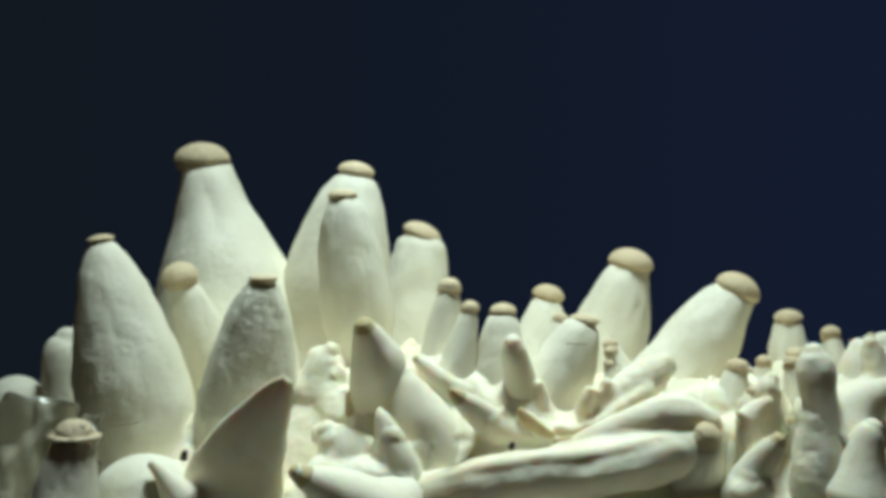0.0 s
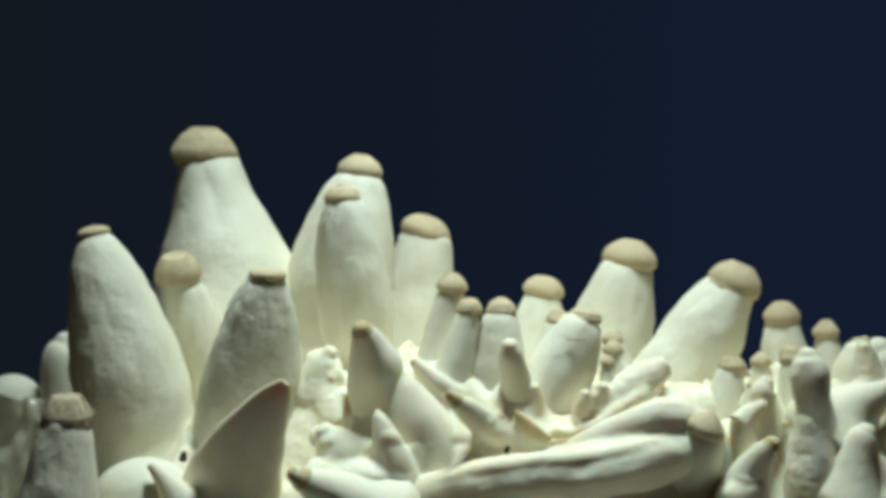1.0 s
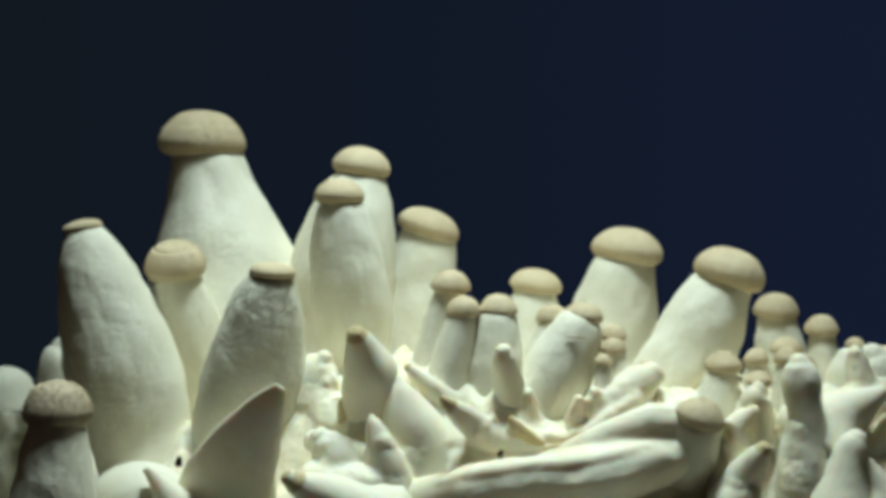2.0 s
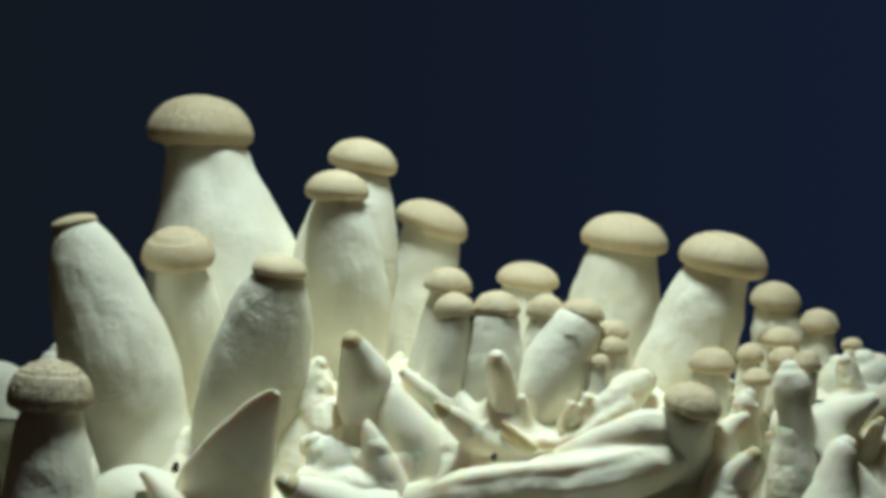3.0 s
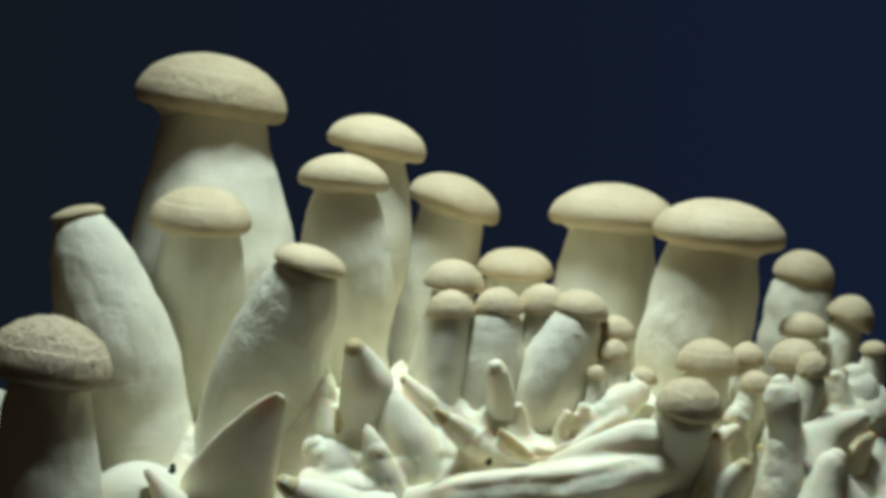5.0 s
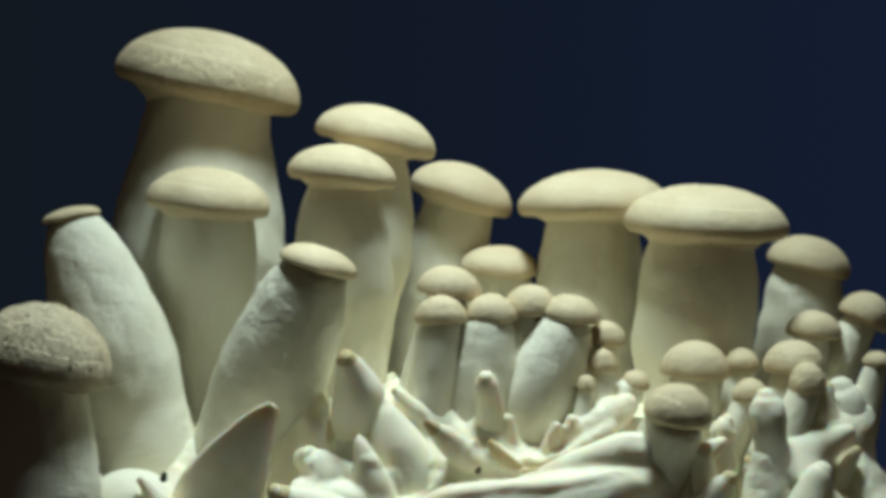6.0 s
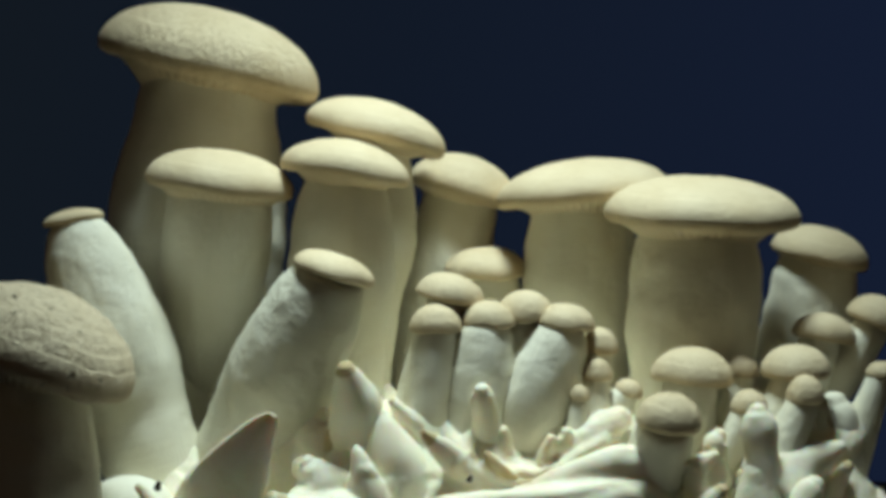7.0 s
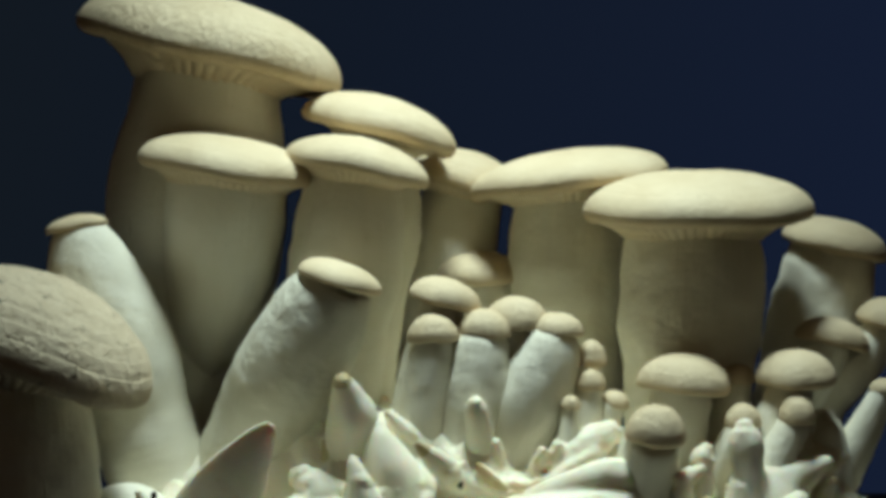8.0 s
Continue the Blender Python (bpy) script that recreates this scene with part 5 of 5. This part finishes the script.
rooted("white bud with a brown rounded tip", [(-24.4, -11, 56.4, 4.4), (-23.5, -14, 64.1, 5.8), (-22.1, -18, 71.9, 7.1), (-21.3, -22, 78.4, 7.3), (-22.8, -26, 84.4, 5.2), (-24.1, -29, 87.9, 3.3), (-24.5, -30, 89.3, 2.4)], tip=0.12, seed=31, lumps=0.06, group="buds on the base", skirt=0.15)
dry_rim(rooted("withered pointed bud with a dark shaded side", [(-60.5, -20, 40.6, 14.1), (-56.9, -32, 52.1, 12.3), (-51.2, -46, 62.7, 8.7), (-46.2, -57, 70.7, 5.7), (-42.6, -65, 75.9, 3.2), (-41.6, -67, 77.5, 2.1)], name="withered_mushroom", seed=32, lumps=0.05, crease=0.07, sides=40, flat=0.55, skirt=0), [(-52.8, -52, 67.4, 0.4), (-48.7, -58, 71.6, 0.7), (-44.7, -64, 75.8, 1.0), (-41.8, -68, 78.4, 0.8)])
rooted("slim white cone-shaped bud", [(-14.1, -30, 43.6, 6.6), (-16.3, -32, 54.4, 5.1), (-18.5, -33, 62.0, 3.4), (-19.9, -33, 66.2, 1.9), (-20.2, -33, 67.5, 1.0)], seed=36, group="buds on the base", skirt=0.5)
rooted("broad white pointed bud in bright light", [(-7.6, -18, 45.7, 11.4), (-8.6, -20, 57.5, 10.1), (-11.0, -22, 66.4, 7.6), (-12.7, -23, 72.6, 4.3), (-13.6, -23, 76.6, 1.4)], seed=37, group="buds on the base", skirt=0.3, lumps=0.04)
rooted("withered flat bud with a brown fold", [(14.7, -22, 57.6, 3.4), (8.5, -26, 63.2, 3.8), (3.3, -30, 67.8, 3.5), (0.0, -33, 70.6, 1.9), (-1.8, -34.5, 72.4, 0.9)], tip=0.3, seed=38, group="buds on the base", crease=0.10, flat=0.8, skirt=0.35)
rooted("slim pointed bud leaning over", [(2.5, -15, 66.2, 4.0), (-2.9, -17, 72.1, 3.4), (-7.1, -18, 75.9, 2.5), (-10.5, -19, 79.1, 1.5), (-11.4, -19, 79.7, 0.9)], tip=0.2, seed=39, group="buds on the base", skirt=0.4)
rooted("pale bud with a rounded shaded top", [(20.1, -10, 57.1, 4.1), (18.8, -14, 63.8, 4.7), (16.9, -17, 71.0, 4.5), (15.7, -20, 77.4, 3.8), (14.8, -23, 82.7, 3.1), (14.5, -24, 84.3, 2.3)], seed=40, group="buds on the base", skirt=0.3)
rooted("low white bud with ragged rim", [(-29.4, -27, 48.4, 9.1), (-30.8, -29, 57.0, 6.6), (-34.3, -30, 62.4, 2.7)], seed=44, group="buds on the base", crease=0.05, skirt=0.8)
rooted("short stubby bud with a torn flank", [(-37.6, -8, 69.5, 7.9), (-35.8, -9, 78.2, 5.0), (-34.2, -10, 81.9, 2.2)], seed=42, group="buds on the base", crease=0.1, skirt=0.6)
rooted("capless white stump with a split flank", [(94.0, -27, 43.9, 7.6), (94.0, -27, 54.5, 6.7), (94.5, -27, 66.6, 5.0), (93.6, -27, 75.7, 5.3), (93.0, -27, 79.6, 4.2), (92.8, -27, 81.5, 2.7)], seed=72, lumps=0.1, group="buds on the base", skirt=0.35, sides=32)
rooted("curled yellowish flake of dried bud", [(24.8, -27, 59.5, 1.1), (20.8, -28.5, 61.9, 1.7), (17.9, -29.5, 64.5, 1.7), (16.0, -29.5, 66.9, 0.9)], seed=45, meat=TIP, group="buds on the base", crease=0.2, flat=0.6, skirt=0)
rooted("thin tan rim of dried skin on the fold", [(25.1, -28.5, 58.8, 0.6), (29.5, -30, 59.2, 0.9), (33.3, -30, 59.1, 0.8), (35.0, -29, 59.1, 0.5)], seed=46, meat=TIP, group="buds on the base", crease=0.2, flat=0.6, skirt=0)
rooted("tiny brown scale on the white flesh", [(-28.9, -19, 64.6, 1.2), (-28.6, -20, 67.8, 1.4), (-29.2, -20, 70.5, 0.8)], seed=47, meat=TIP, group="buds on the base", crease=0.2, flat=0.5, skirt=0)
rooted("small shaded bud with a rounded tip", [(74.0, -32, 43.9, 6.6), (77.0, -34, 51.6, 5.1), (80.2, -37, 57.5, 3.3), (81.6, -38, 59.9, 1.9)], tip=0.15, seed=73, group="buds on the base", skirt=0.3)
rooted("knobbly bud with two heads", [(83.9, -20, 59.8, 3.7), (82.5, -21, 66.8, 3.1), (81.7, -22, 71.5, 3.4), (82.8, -22, 74.1, 2.1)], seed=74, lumps=0.2, group="buds on the base", skirt=0.5)
SLAB += [
    [(-14.1, -30, 43.6, 5.4), (11.3, -34, 49.1, 6.9), (32.2, -35, 51.6, 7.4), (48.7, -33, 54.6, 7.8), (61.7, -25, 57.3, 7.0), (72.7, -18, 58.0, 5.6)],
    [(-3.7, -24, 38.9, 6.1), (25.3, -24, 40.4, 7.6), (56.0, -22, 44.7, 7.6), (73.6, -17, 50.2, 6.2)],
    [(22.0, -29, 55.5, 0.9), (35.5, -30, 59.8, 3.0), (47.4, -31, 64.6, 4.5), (57.4, -29, 65.6, 5.1), (66.2, -26, 63.2, 3.3)],
    [(-2.1, -36, 50.9, 1.2), (14.2, -38, 54.1, 2.7), (33.4, -39, 56.0, 2.8), (48.3, -37, 58.7, 2.4), (59.6, -30, 60.3, 0.9)],
    [(9.8, -38, 46.5, 0.9), (31.8, -40.5, 50.9, 2.4), (48.1, -39, 53.6, 2.2), (60.8, -32, 56.3, 0.7)]]
FUSED += [
    [(13.6, -17, 71.0, 2.0), (17.8, -20, 64.1, 2.2), (25.4, -22, 60.9, 1.8), (34.6, -22, 61.5, 1.8), (42.3, -21, 65.7, 2.5), (50.2, -19, 71.1, 2.8)],
    [(11.6, -24, 63.6, 1.8), (17.6, -26, 59.5, 2.0), (26.6, -27, 58.4, 1.5), (35.7, -27, 59.5, 1.4)],
    [(33.5, -16, 63.7, 3.1), (42.8, -16, 69.9, 4.6), (51.4, -15, 74.4, 5.3), (55.4, -14, 77.2, 3.7)],
    [(22.2, -18, 65.0, 2.8), (21.2, -20, 72.7, 2.0)],
    [(32.9, -20, 65.2, 2.5), (35.0, -22, 71.2, 1.7)],
    [(37.9, -19, 67.1, 2.8), (39.6, -20, 73.3, 1.8)],
    [(24.0, -25, 60.6, 1.4), (18.4, -26, 63.8, 2.0), (16.1, -26, 66.5, 1.2)],
    [(13.4, -24, 62.5, 1.4), (11.7, -25, 67.0, 1.1)],
    [(7.5, -12, 72.0, 1.6), (5.9, -13, 74.6, 1.2)],
    [(-2.8, -12, 76.1, 1.6), (-4.1, -13, 78.6, 1.1)],
    [(2.5, -14, 73.1, 2.5), (8.6, -19, 67.4, 2.5), (14.6, -25, 60.0, 2.0)],
    [(-10.0, -11, 77.9, 1.4), (-3.7, -13, 74.6, 2.0), (5.6, -16, 69.4, 2.2)],
    [(-36.9, -27, 61.3, 3.3), (-27.8, -28, 58.3, 3.9), (-21.0, -28, 55.8, 3.3)],
    [(-36.5, -33, 50.0, 6.0), (-21.5, -34, 49.1, 6.3)],
    [(-37.2, -7, 80.4, 4.4), (-35.9, -8, 72.6, 6.6), (-31.7, -14, 62.2, 6.8)],
    [(-31.5, -13, 77.1, 1.2), (-30.5, -13, 74.3, 1.2)],
    [(-33.6, -14, 75.8, 1.1), (-32.5, -14, 74.0, 0.9)],
    [(-28.6, -14, 62.2, 4.7), (-29.3, -15, 68.5, 3.1), (-29.7, -16, 71.4, 1.2)],
    [(76.5, -28, 54.6, 3.9), (75.5, -28, 63.7, 3.3), (78.4, -27, 66.9, 2.7), (81.3, -28, 68.8, 1.5)],
    [(76.3, -29, 63.8, 2.1), (72.1, -31, 66.1, 1.2)],
    [(84.4, -17, 45.5, 5.6), (95.8, -14, 45.1, 6.2), (109.1, -10, 44.6, 6.3), (122.4, -4, 45.3, 6.3)],
    [(92.7, -14, 59.1, 6.2), (109.4, -9, 65.6, 7.2), (122.9, 0, 71.2, 8.0), (123.4, 5, 80.0, 4.8)],
    [(113.2, -6, 74.0, 5.4), (112.5, -7, 80.4, 3.5), (112.1, -8, 82.7, 2.2)],
    [(68.9, -6, 66.1, 5.4), (86.3, -6, 66.1, 5.4)],
    [(78.3, -35, 48.0, 4.2), (72.2, -36, 45.2, 4.5)]]

mound()


def motions():
    for ob, rows in MOVES:
        walk(ob, rows)


motions()
